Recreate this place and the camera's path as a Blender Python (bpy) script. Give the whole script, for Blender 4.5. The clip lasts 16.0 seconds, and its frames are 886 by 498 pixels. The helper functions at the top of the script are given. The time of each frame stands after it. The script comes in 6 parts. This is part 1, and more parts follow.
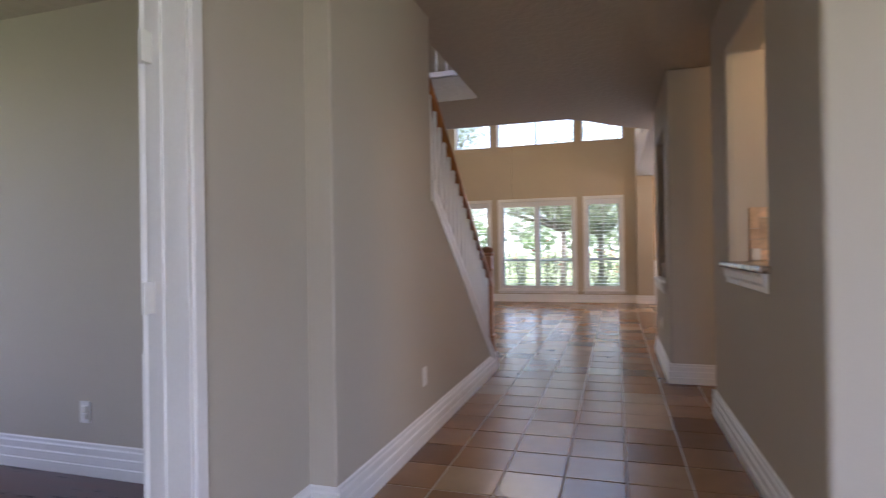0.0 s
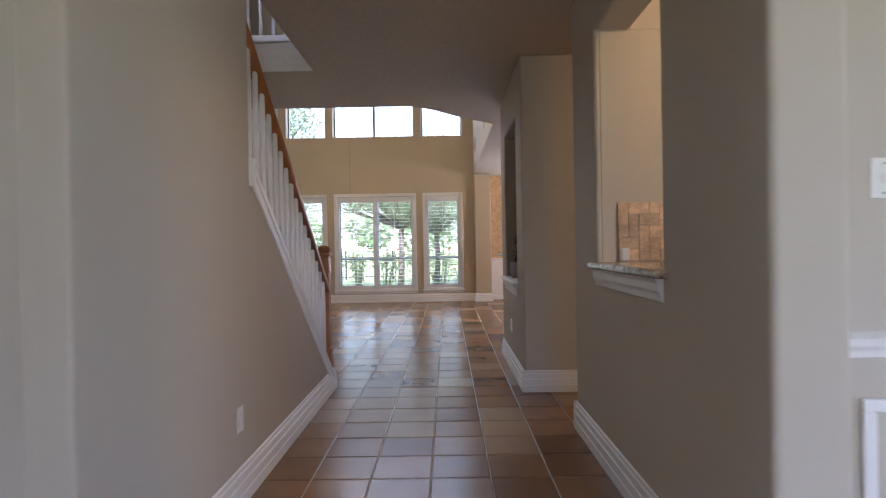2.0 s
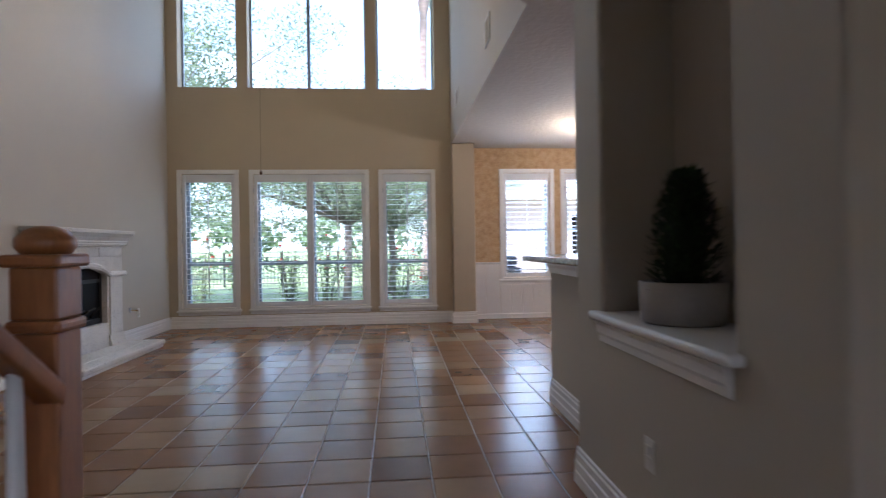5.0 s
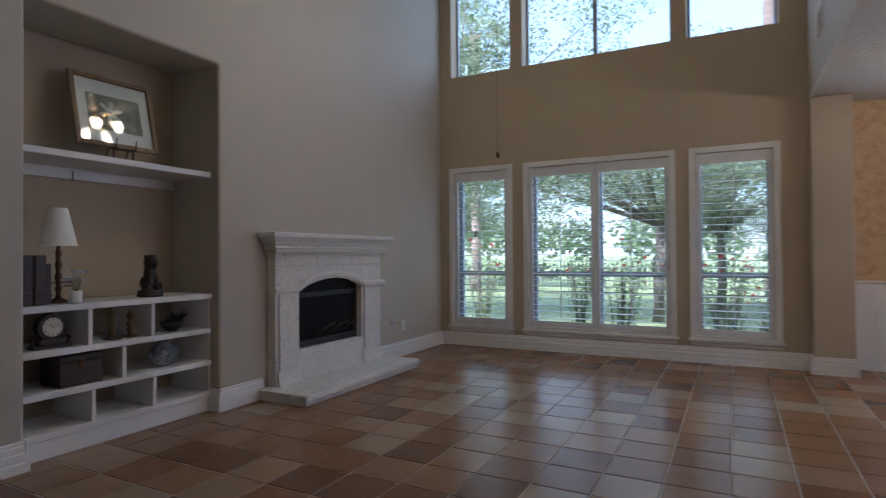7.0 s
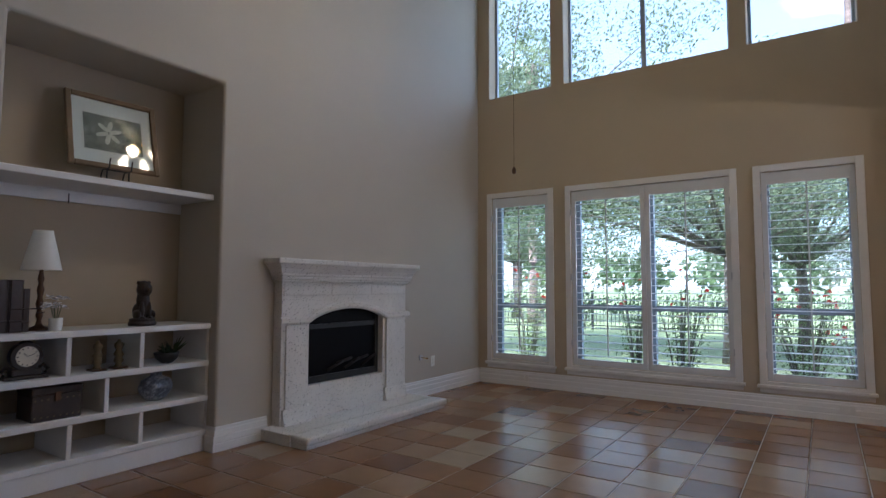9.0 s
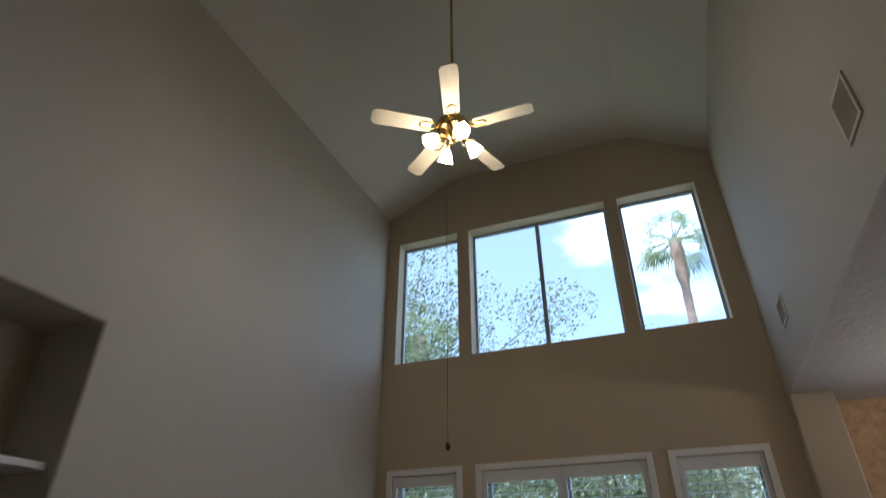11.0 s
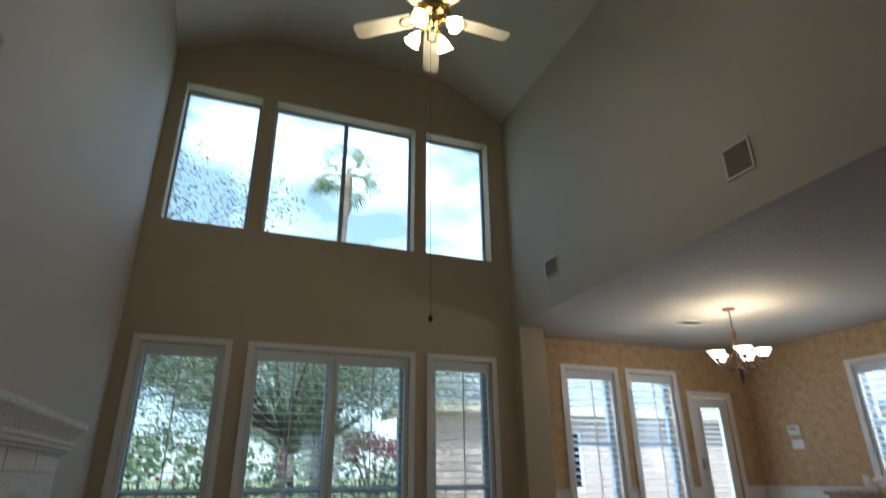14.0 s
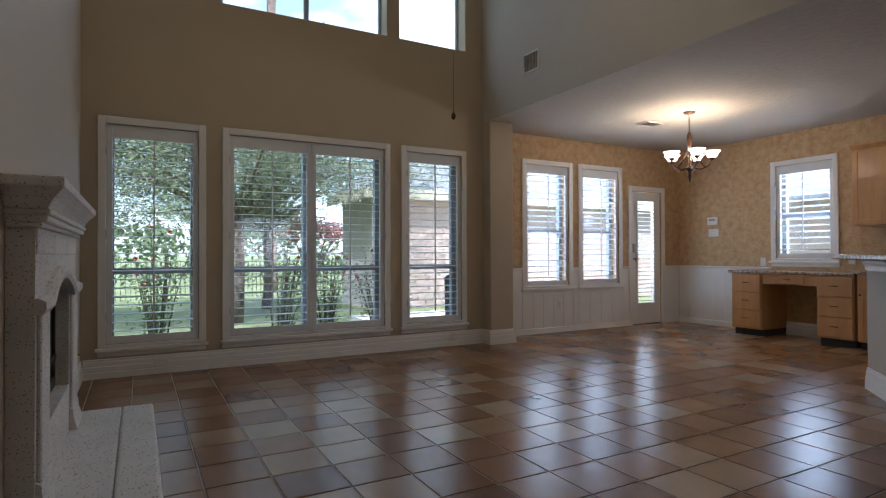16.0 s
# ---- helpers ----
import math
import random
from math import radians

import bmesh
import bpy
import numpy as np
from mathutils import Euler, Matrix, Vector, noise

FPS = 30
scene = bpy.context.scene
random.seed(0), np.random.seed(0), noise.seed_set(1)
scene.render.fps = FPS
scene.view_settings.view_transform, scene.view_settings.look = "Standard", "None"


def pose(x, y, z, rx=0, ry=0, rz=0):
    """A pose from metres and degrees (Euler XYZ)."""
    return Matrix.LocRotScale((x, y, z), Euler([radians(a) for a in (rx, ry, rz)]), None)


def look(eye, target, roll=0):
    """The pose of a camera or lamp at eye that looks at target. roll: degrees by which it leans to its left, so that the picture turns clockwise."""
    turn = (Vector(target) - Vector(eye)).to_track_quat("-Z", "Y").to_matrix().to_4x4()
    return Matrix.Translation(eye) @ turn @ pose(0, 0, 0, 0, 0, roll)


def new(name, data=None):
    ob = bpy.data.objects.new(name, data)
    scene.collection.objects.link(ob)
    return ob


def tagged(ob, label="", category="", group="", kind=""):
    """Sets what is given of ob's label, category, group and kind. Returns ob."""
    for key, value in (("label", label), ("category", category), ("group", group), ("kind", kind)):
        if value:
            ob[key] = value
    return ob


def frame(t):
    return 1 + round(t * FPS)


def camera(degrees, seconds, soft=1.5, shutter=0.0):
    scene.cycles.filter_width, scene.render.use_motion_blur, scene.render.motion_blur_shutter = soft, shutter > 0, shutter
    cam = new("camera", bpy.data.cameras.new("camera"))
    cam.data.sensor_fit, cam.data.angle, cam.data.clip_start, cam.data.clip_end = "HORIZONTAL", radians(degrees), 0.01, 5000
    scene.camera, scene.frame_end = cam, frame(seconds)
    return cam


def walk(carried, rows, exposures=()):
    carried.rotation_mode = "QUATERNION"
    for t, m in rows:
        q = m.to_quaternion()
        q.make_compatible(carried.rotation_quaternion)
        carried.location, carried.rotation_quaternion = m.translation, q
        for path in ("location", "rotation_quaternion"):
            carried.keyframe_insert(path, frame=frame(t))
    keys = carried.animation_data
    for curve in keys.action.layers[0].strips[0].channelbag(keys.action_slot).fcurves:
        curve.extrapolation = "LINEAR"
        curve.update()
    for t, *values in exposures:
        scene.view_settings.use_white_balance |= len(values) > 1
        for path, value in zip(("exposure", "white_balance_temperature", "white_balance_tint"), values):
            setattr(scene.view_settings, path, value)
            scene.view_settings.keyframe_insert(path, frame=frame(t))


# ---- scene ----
cam = camera(76.9, 16.0, soft=1.15, shutter=0.5)
PATH = [
    (0, (0.153, -0.52, 1.183), (-0.438, 1.391, 1.192), -0.9),
    (0.5, (0.163, -0.665, 1.207), (-0.125, 1.314, 1.214), -1.0),
    (1, (0.071, -0.624, 1.223), (-0.009, 1.374, 1.223), -1.1),
    (1.5, (-0.009, -0.338, 1.208), (-0.02, 1.662, 1.2), -1.1),
    (2, (-0.019, 0.182, 1.199), (-0.033, 2.182, 1.189), -1.0),
    (2.5, (-0.083, 0.767, 1.212), (-0.046, 2.767, 1.2), -0.6),
    (3, (-0.156, 1.3, 1.241), (0.187, 3.27, 1.222), -0.7),
    (3.2, (-0.229, 1.517, 1.252), (0.215, 3.467, 1.227), -0.8),
    (5.3, (-0.292, 4.099, 1.139), (-0.239, 6.098, 1.14), -0.8),
    (5.5, (-0.229, 4.351, 1.128), (-0.274, 6.351, 1.137), -0.8),
    (6, (-0.172, 4.781, 1.157), (-0.563, 6.742, 1.168), -0.8),
    (6.5, (-0.102, 5.238, 1.16), (-0.805, 7.11, 1.181), -0.7),
    (7, (-0.09, 5.565, 1.198), (-1.017, 7.338, 1.221), -0.4),
    (7.5, (-0.051, 5.856, 1.19), (-1.167, 7.516, 1.224), -0.2),
    (8, (-0.019, 5.997, 1.181), (-1.169, 7.632, 1.22), -0.1),
    (8.2, (0.011, 6.05, 1.175), (-1.153, 7.675, 1.22), -0.0),
    (10.3, (-0.117, 6.228, 1.194), (-0.996, 7.905, 1.852), 0.3),
    (10.5, (-0.172, 6.266, 1.206), (-0.99, 7.92, 1.99), 0.3),
    (11, (-0.441, 6.368, 1.277), (-1.08, 7.958, 2.306), -0.1),
    (11.5, (-0.728, 6.518, 1.283), (-1.222, 8.076, 2.436), 0.2),
    (12, (-1.07, 6.515, 1.253), (-1.337, 8.104, 2.437), 0.2),
    (12.5, (-1.493, 6.463, 1.23), (-1.552, 8.08, 2.406), -0.2),
    (13, (-1.889, 6.427, 1.14), (-1.733, 8.034, 2.32), 0.1),
    (13.5, (-2.329, 6.389, 1.11), (-1.916, 8.051, 2.142), -0.6),
    (14, (-2.636, 6.338, 1.076), (-1.967, 8.066, 1.828), -0.5),
    (14.5, (-2.868, 6.291, 1.083), (-2.071, 8.062, 1.562), -0.4),
    (15, (-3.049, 6.312, 1.096), (-2.202, 8.108, 1.335), -0.2),
    (15.5, (-3.15, 6.378, 1.07), (-2.249, 8.162, 1.139), -0.1),
    (16, (-3.201, 6.452, 1.104), (-2.239, 8.205, 1.123), -0.2),
]
walk(cam, [(t, look(eye, target, roll)) for t, eye, target, roll in PATH], exposures=((0.0, 2.55, 6000, 32), (1.5, 2.57, 5900, 31), (2.5, 2.7, 5650, 25), (3.2, 2.8, 5500, 25), (5.5, 1.78, 5350, 24), (6.0, 1.5, 5350, 24), (6.5, 1.3, 5350, 22), (7.0, 1.58, 5300, 23), (7.5, 1.76, 5250, 24), (8.2, 1.82, 5250, 24), (10.5, 1.18, 5350, 18), (12.5, 1.1, 5550, 18), (14.0, 0.92, 5400, 11), (15.0, 0.78, 5400, 10), (15.5, 0.93, 5450, 15), (16.0, 1.2, 5650, 21)))

# ---------------------------------------------------------------- world, sun, large lights
SUN_EL, SUN_AZ = 61.0, 205.0
world = bpy.data.worlds.new("world")
scene.world = world
world.use_nodes = True
wt = world.node_tree
wt.nodes.clear()
w_out, w_bg = wt.nodes.new("ShaderNodeOutputWorld"), wt.nodes.new("ShaderNodeBackground")
w_sky = wt.nodes.new("ShaderNodeTexSky")
w_sky.sky_type, w_sky.sun_disc = "NISHITA", False
w_sky.sun_elevation, w_sky.sun_rotation = radians(SUN_EL), radians(SUN_AZ)
w_co, w_map, w_noise, w_ramp = (wt.nodes.new("ShaderNodeTexCoord"), wt.nodes.new("ShaderNodeMapping"),
                               wt.nodes.new("ShaderNodeTexNoise"), wt.nodes.new("ShaderNodeValToRGB"))
w_map.inputs["Scale"].default_value = (1.0, 1.0, 2.2)
w_map.inputs["Location"].default_value = (0.35, 0.1, 0.0)
w_noise.inputs["Scale"].default_value, w_noise.inputs["Detail"].default_value = 2.6, 7.0
w_ramp.color_ramp.elements[0].position, w_ramp.color_ramp.elements[1].position = 0.52, 0.68
w_ramp.color_ramp.elements[0].color = (0.13, 0.13, 0.13, 1)
w_mix = wt.nodes.new("ShaderNodeMix")
w_mix.data_type = "RGBA"
w_mix.inputs[7].default_value = (10.0, 12.0, 12.8, 1)
for a, b in ((w_co.outputs["Generated"], w_map.inputs["Vector"]), (w_map.outputs[0], w_noise.inputs["Vector"]),
             (w_noise.outputs["Fac"], w_ramp.inputs[0]), (w_ramp.outputs[0], w_mix.inputs[0]),
             (w_sky.outputs[0], w_mix.inputs[6]), (w_mix.outputs[2], w_bg.inputs[0]), (w_bg.outputs[0], w_out.inputs[0])):
    wt.links.new(a, b)
w_bg.inputs[1].default_value = 0.15

sun = new("sun", bpy.data.lights.new("sun", "SUN"))
sun.data.energy, sun.data.angle, sun.data.color = 5.0, radians(0.6), (1.0, 0.95, 0.88)
az, el = radians(SUN_AZ), radians(SUN_EL)
sun.matrix_world = look((math.sin(az) * 30, math.cos(az) * 30, 30 * math.tan(el)), (0, 0, 0))


def area(name, m, w, h, power, colour):
    ob = new(name, bpy.data.lights.new(name, "AREA"))
    ob.data.shape, ob.data.size, ob.data.size_y = "RECTANGLE", w, h
    ob.data.energy, ob.data.color = power, colour
    ob.matrix_world = m
    return ob


def bulb(name, place, power, colour, size=0.03):
    ob = new(name, bpy.data.lights.new(name, "POINT"))
    ob.data.energy, ob.data.color, ob.data.shadow_soft_size = power, colour, size
    ob.location = place
    return ob


DAY = (0.76, 0.88, 1.0)
# area lamps as daylight in the window openings that are in view
area("daylight_lower", look((-1.6, 12.55, 1.3), (-1.6, 6, 1.1)), 3.6, 1.9, 3.2, DAY)
area("daylight_upper", look((-1.6, 12.62, 4.45), (-1.6, 6, 3.6)), 3.7, 1.7, 3.8, DAY)
area("daylight_breakfast", look((2.75, 12.9, 1.45), (2.5, 6, 0.6)), 2.9, 1.7, 34, DAY)
area("daylight_desk", look((4.86, 10.65, 1.7), (0, 10.6, 0.9)), 0.7, 1.3, 14, DAY)
# fill lamps in unseen foyer, dining and study openings, added to brighten the hall
area("daylight_entry", look((1.1, -3.36, 1.4), (-0.6, 4, 1.2)), 1.7, 2.0, 3.7, DAY)
area("daylight_dining", look((4.1, -0.3, 1.5), (0, 0.4, 1.2)), 1.6, 1.5, 2.0, DAY)
area("daylight_study", look((-5.0, 0.0, 1.5), (-1, 0.4, 1.0)), 1.6, 1.5, 0.9, DAY)
# fill lamp in an invented upstairs opening, to brighten the stairwell
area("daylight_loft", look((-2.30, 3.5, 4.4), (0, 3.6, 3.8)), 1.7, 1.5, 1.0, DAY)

# ---------------------------------------------------------------- materials
def nodes_of(name):
    m = bpy.data.materials.new(name)
    m.use_nodes = True
    return m, m.node_tree, m.node_tree.nodes["Principled BSDF"]


def ramp_of(t, stops):
    r = t.nodes.new("ShaderNodeValToRGB")
    while len(r.color_ramp.elements) < len(stops):
        r.color_ramp.elements.new(0.5)
    for e, (p, c) in zip(r.color_ramp.elements, stops):
        e.position, e.color = p, (*c, 1)
    return r


def surface(name, colour, rough=0.6, metal=0.0, vary=0.06, scale=3.0, fine=60.0, bump=0.1, dist=0.002, stretch=(1, 1, 1), rvary=0.1,
            per_object=0.0, spec=0.5, coat=0.0, mottle=None):
    """A paint, stone, wood or metal: broad blotches and fine grain in colour, roughness and relief."""
    m, t, p = nodes_of(name)
    co, mp = t.nodes.new("ShaderNodeTexCoord"), t.nodes.new("ShaderNodeMapping")
    mp.inputs["Scale"].default_value = stretch
    t.links.new(co.outputs["Object"], mp.inputs["Vector"])
    big, small = t.nodes.new("ShaderNodeTexNoise"), t.nodes.new("ShaderNodeTexNoise")
    for n, s, d in ((big, scale, 4), (small, fine, 6)):
        n.inputs["Scale"].default_value, n.inputs["Detail"].default_value = s, d
        t.links.new(mp.outputs[0], n.inputs["Vector"])
    add = t.nodes.new("ShaderNodeMath")
    add.operation = "MULTIPLY_ADD"
    t.links.new(small.outputs["Fac"], add.inputs[0])
    add.inputs[1].default_value = 0.5
    t.links.new(big.outputs["Fac"], add.inputs[2])
    lo = tuple(max(0, c * (1 - vary * 2)) for c in colour)
    hi = tuple(min(1, c * (1 + vary * 2)) for c in colour)
    r = ramp_of(t, mottle or ((0.45, lo), (0.75, colour), (1.05, hi)))
    t.links.new(add.outputs[0], r.inputs[0])
    last = r.outputs[0]
    if per_object:
        info, hsv = t.nodes.new("ShaderNodeObjectInfo"), t.nodes.new("ShaderNodeHueSaturation")
        mr = t.nodes.new("ShaderNodeMapRange")
        mr.inputs["To Min"].default_value, mr.inputs["To Max"].default_value = 1 - per_object, 1 + per_object
        t.links.new(info.outputs["Random"], mr.inputs["Value"])
        t.links.new(mr.outputs[0], hsv.inputs["Value"])
        t.links.new(last, hsv.inputs["Color"])
        last = hsv.outputs[0]
    t.links.new(last, p.inputs["Base Color"])
    p.inputs["Metallic"].default_value = metal
    p.inputs["Specular IOR Level"].default_value = spec
    p.inputs["Coat Weight"].default_value = coat
    p.inputs["Coat Roughness"].default_value = 0.15
    mr = t.nodes.new("ShaderNodeMapRange")
    mr.inputs["To Min"].default_value, mr.inputs["To Max"].default_value = max(0.02, rough - rvary), min(1, rough + rvary)
    t.links.new(add.outputs[0], mr.inputs["Value"])
    t.links.new(mr.outputs[0], p.inputs["Roughness"])
    if bump:
        b = t.nodes.new("ShaderNodeBump")
        b.inputs["Strength"].default_value, b.inputs["Distance"].default_value = bump, dist
        t.links.new(small.outputs["Fac"], b.inputs["Height"])
        t.links.new(b.outputs[0], p.inputs["Normal"])
    return m


def glow(name, colour, power, base=(0.9, 0.88, 0.8)):
    m, t, p = nodes_of(name)
    p.inputs["Base Color"].default_value = (*base, 1)
    p.inputs["Emission Color"].default_value = (*colour, 1)
    p.inputs["Emission Strength"].default_value = power
    p.inputs["Roughness"].default_value = 0.3
    return m


def glass(name, tint=(0.95, 0.98, 0.97)):
    m, t, p = nodes_of(name)
    t.nodes.remove(p)
    tr, gl, mx = t.nodes.new("ShaderNodeBsdfTransparent"), t.nodes.new("ShaderNodeBsdfGlossy"), t.nodes.new("ShaderNodeMixShader")
    tr.inputs[0].default_value = (*tint, 1)
    gl.inputs["Roughness"].default_value = 0.02
    mx.inputs[0].default_value = 0.04
    t.links.new(tr.outputs[0], mx.inputs[1])
    t.links.new(gl.outputs[0], mx.inputs[2])
    t.links.new(mx.outputs[0], t.nodes["Material Output"].inputs[0])
    return m


def terracotta(name, island):
    """Sealed clay tile: each piece its own red, orange or buff, cloudy inside, with worn gloss."""
    m, t, p = nodes_of(name)
    pick = t.nodes.new("ShaderNodeNewGeometry" if island else "ShaderNodeObjectInfo")
    rnd = pick.outputs["Random Per Island" if island else "Random"]
    r = ramp_of(t, ((0.0, (0.18, 0.08, 0.033)), (0.22, (0.25, 0.122, 0.05)), (0.5, (0.30, 0.16, 0.074)), (0.65, (0.27, 0.135, 0.055)),
                    (0.84, (0.35, 0.215, 0.115)), (1.0, (0.38, 0.285, 0.18))))
    t.links.new(rnd, r.inputs[0])
    co = t.nodes.new("ShaderNodeNewGeometry")
    n1, n2 = t.nodes.new("ShaderNodeTexNoise"), t.nodes.new("ShaderNodeTexNoise")
    for n, s in ((n1, 5.0), (n2, 45.0)):
        n.inputs["Scale"].default_value, n.inputs["Detail"].default_value = s, 5
        t.links.new(co.outputs["Position"], n.inputs["Vector"])
    mr = t.nodes.new("ShaderNodeMapRange")
    mr.inputs["From Min"].default_value, mr.inputs["From Max"].default_value = 0.3, 0.7
    mr.inputs["To Min"].default_value, mr.inputs["To Max"].default_value = 0.93, 1.07
    t.links.new(n1.outputs["Fac"], mr.inputs["Value"])
    hsv = t.nodes.new("ShaderNodeHueSaturation")
    t.links.new(mr.outputs[0], hsv.inputs["Value"])
    t.links.new(r.outputs[0], hsv.inputs["Color"])
    t.links.new(hsv.outputs[0], p.inputs["Base Color"])
    m2 = t.nodes.new("ShaderNodeMapRange")
    m2.inputs["To Min"].default_value, m2.inputs["To Max"].default_value = 0.21, 0.29
    t.links.new(n1.outputs["Fac"], m2.inputs["Value"])
    t.links.new(m2.outputs[0], p.inputs["Roughness"])
    p.inputs["Specular IOR Level"].default_value = 0.37
    return m


def knockdown(name, colour):
    """Trowelled ceiling texture: flat raised blots."""
    m, t, p = nodes_of(name)
    co, n = t.nodes.new("ShaderNodeTexCoord"), t.nodes.new("ShaderNodeTexNoise")
    n.inputs["Scale"].default_value, n.inputs["Detail"].default_value = 16, 3
    t.links.new(co.outputs["Object"], n.inputs["Vector"])
    r = ramp_of(t, ((0.47, (0, 0, 0)), (0.56, (1, 1, 1))))
    t.links.new(n.outputs["Fac"], r.inputs[0])
    b = t.nodes.new("ShaderNodeBump")
    b.inputs["Strength"].default_value, b.inputs["Distance"].default_value = 0.38, 0.004
    t.links.new(r.outputs[0], b.inputs["Height"])
    t.links.new(b.outputs[0], p.inputs["Normal"])
    c = ramp_of(t, ((0.3, tuple(v * 0.94 for v in colour)), (0.7, colour)))
    t.links.new(n.outputs["Fac"], c.inputs[0])
    t.links.new(c.outputs[0], p.inputs["Base Color"])
    p.inputs["Roughness"].default_value = 0.85
    return m


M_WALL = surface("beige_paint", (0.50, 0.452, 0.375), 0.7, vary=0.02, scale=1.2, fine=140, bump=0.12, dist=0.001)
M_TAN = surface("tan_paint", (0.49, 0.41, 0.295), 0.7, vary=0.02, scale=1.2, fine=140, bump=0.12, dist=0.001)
M_CEIL = knockdown("ceiling_texture", (0.48, 0.43, 0.35))
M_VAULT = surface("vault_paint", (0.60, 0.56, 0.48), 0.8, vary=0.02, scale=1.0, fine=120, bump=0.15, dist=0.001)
M_WHITE = surface("white_trim_paint", (0.80, 0.79, 0.77), 0.35, vary=0.02, scale=2, fine=80, bump=0.03, dist=0.001)
M_SHUT = surface("white_shutter_paint", (0.74, 0.75, 0.76), 0.4, vary=0.02, scale=2, fine=80, bump=0.0)
M_GOLD = surface("sponged_gold_wall", (0.56, 0.37, 0.18), 0.75, scale=12, fine=48, bump=0.1, dist=0.001,
                 mottle=((0.5, (0.44, 0.275, 0.13)), (0.72, (0.55, 0.365, 0.185)), (0.95, (0.61, 0.44, 0.255))))
M_TILE, M_TILES = terracotta("terracotta_tile", False), terracotta("terracotta_tiles", True)
M_GROUT = surface("sand_grout", (0.46, 0.375, 0.29), 0.6, vary=0.1, scale=4, fine=200, bump=0.3)
M_OAK = surface("stained_oak", (0.33, 0.125, 0.035), 0.35, vary=0.16, scale=2.5, fine=22, stretch=(6, 6, 0.8), bump=0.08)
M_MAPLE = surface("honey_maple", (0.52, 0.27, 0.09), 0.38, vary=0.08, scale=2, fine=18, stretch=(5, 5, 0.6), bump=0.05, coat=0.2)
M_DARKWOOD = surface("dark_floor_wood", (0.075, 0.022, 0.012), 0.25, vary=0.2, scale=2, fine=20, stretch=(0.6, 6, 6), bump=0.05)
M_BLACK = surface("black_iron", (0.015, 0.014, 0.013), 0.45, vary=0.2, bump=0.1)
M_FIRE = surface("firebox_metal", (0.010, 0.010, 0.011), 0.5, vary=0.2, bump=0.02, spec=0.1)
M_STEEL = surface("brushed_steel", (0.55, 0.56, 0.58), 0.28, 1.0, vary=0.03, scale=2, fine=60, stretch=(1, 1, 30), bump=0.02)
M_BRASS = surface("polished_brass", (0.72, 0.50, 0.16), 0.18, 1.0, vary=0.05, bump=0.0)
M_BRONZE = surface("dark_bronze", (0.11, 0.06, 0.035), 0.35, 0.8, vary=0.2, bump=0.1)
M_ANTIQUE = surface("antique_dark_metal", (0.03, 0.02, 0.015), 0.4, 0.2, vary=0.3, scale=20, fine=80, bump=0.3)
M_BLADE = surface("cream_blade", (0.74, 0.69, 0.58), 0.45, vary=0.03, bump=0.0)
M_GRANITE = surface("tan_granite", (0.32, 0.25, 0.18), 0.15, scale=30, fine=160, bump=0.0,
                    mottle=((0.55, (0.09, 0.065, 0.05)), (0.7, (0.30, 0.22, 0.15)), (0.95, (0.52, 0.45, 0.36))))
M_TRAV = surface("travertine", (0.56, 0.40, 0.26), 0.6, vary=0.2, scale=9, fine=60, bump=0.5, dist=0.004, per_object=0.3)
M_GLASS = glass("window_glass")
M_BLUE = surface("blue_grey_frame", (0.34, 0.39, 0.44), 0.5, vary=0.04, bump=0.0)
M_BULB = glow("lit_frosted_glass", (1.0, 0.80, 0.45), 8)
M_SHADE5 = glow("lit_alabaster_shade", (1.0, 0.86, 0.62), 2.4)
M_PANEL = glow("lit_panel", (1.0, 0.93, 0.78), 3)
M_PLASTIC = surface("white_plastic", (0.78, 0.77, 0.73), 0.35, vary=0.01, bump=0.0)
M_DARK = surface("dark_slot", (0.03, 0.028, 0.025), 0.7, vary=0.1, bump=0.0)
M_GRASS = surface("lawn", (0.165, 0.2, 0.085), 0.9, vary=0.25, scale=0.5, fine=14, bump=0.8, dist=0.03)
M_CONC = surface("patio_concrete", (0.68, 0.64, 0.58), 0.85, vary=0.08, scale=1.5, fine=40, bump=0.2)
M_BRICK = surface("rose_brick", (0.54, 0.43, 0.37), 0.85, vary=0.08, scale=12, fine=60, bump=0.3, per_object=0.12)
M_MORTAR = surface("mortar", (0.50, 0.46, 0.41), 0.95, vary=0.06, bump=0.3)
M_ROOF = surface("grey_shingle", (0.24, 0.255, 0.29), 0.9, vary=0.15, scale=3, fine=25, bump=0.5, dist=0.01)
M_FASCIA = surface("cream_fascia", (0.62, 0.58, 0.44), 0.6, vary=0.03, bump=0.0)
M_BARK = surface("oak_bark", (0.17, 0.14, 0.12), 0.95, vary=0.25, scale=4, fine=18, stretch=(4, 4, 1), bump=1.0, dist=0.03)
M_PALMBARK = surface("palm_bark", (0.27, 0.19, 0.155), 0.95, vary=0.2, scale=3, fine=12, stretch=(1, 1, 5), bump=1.0, dist=0.03)


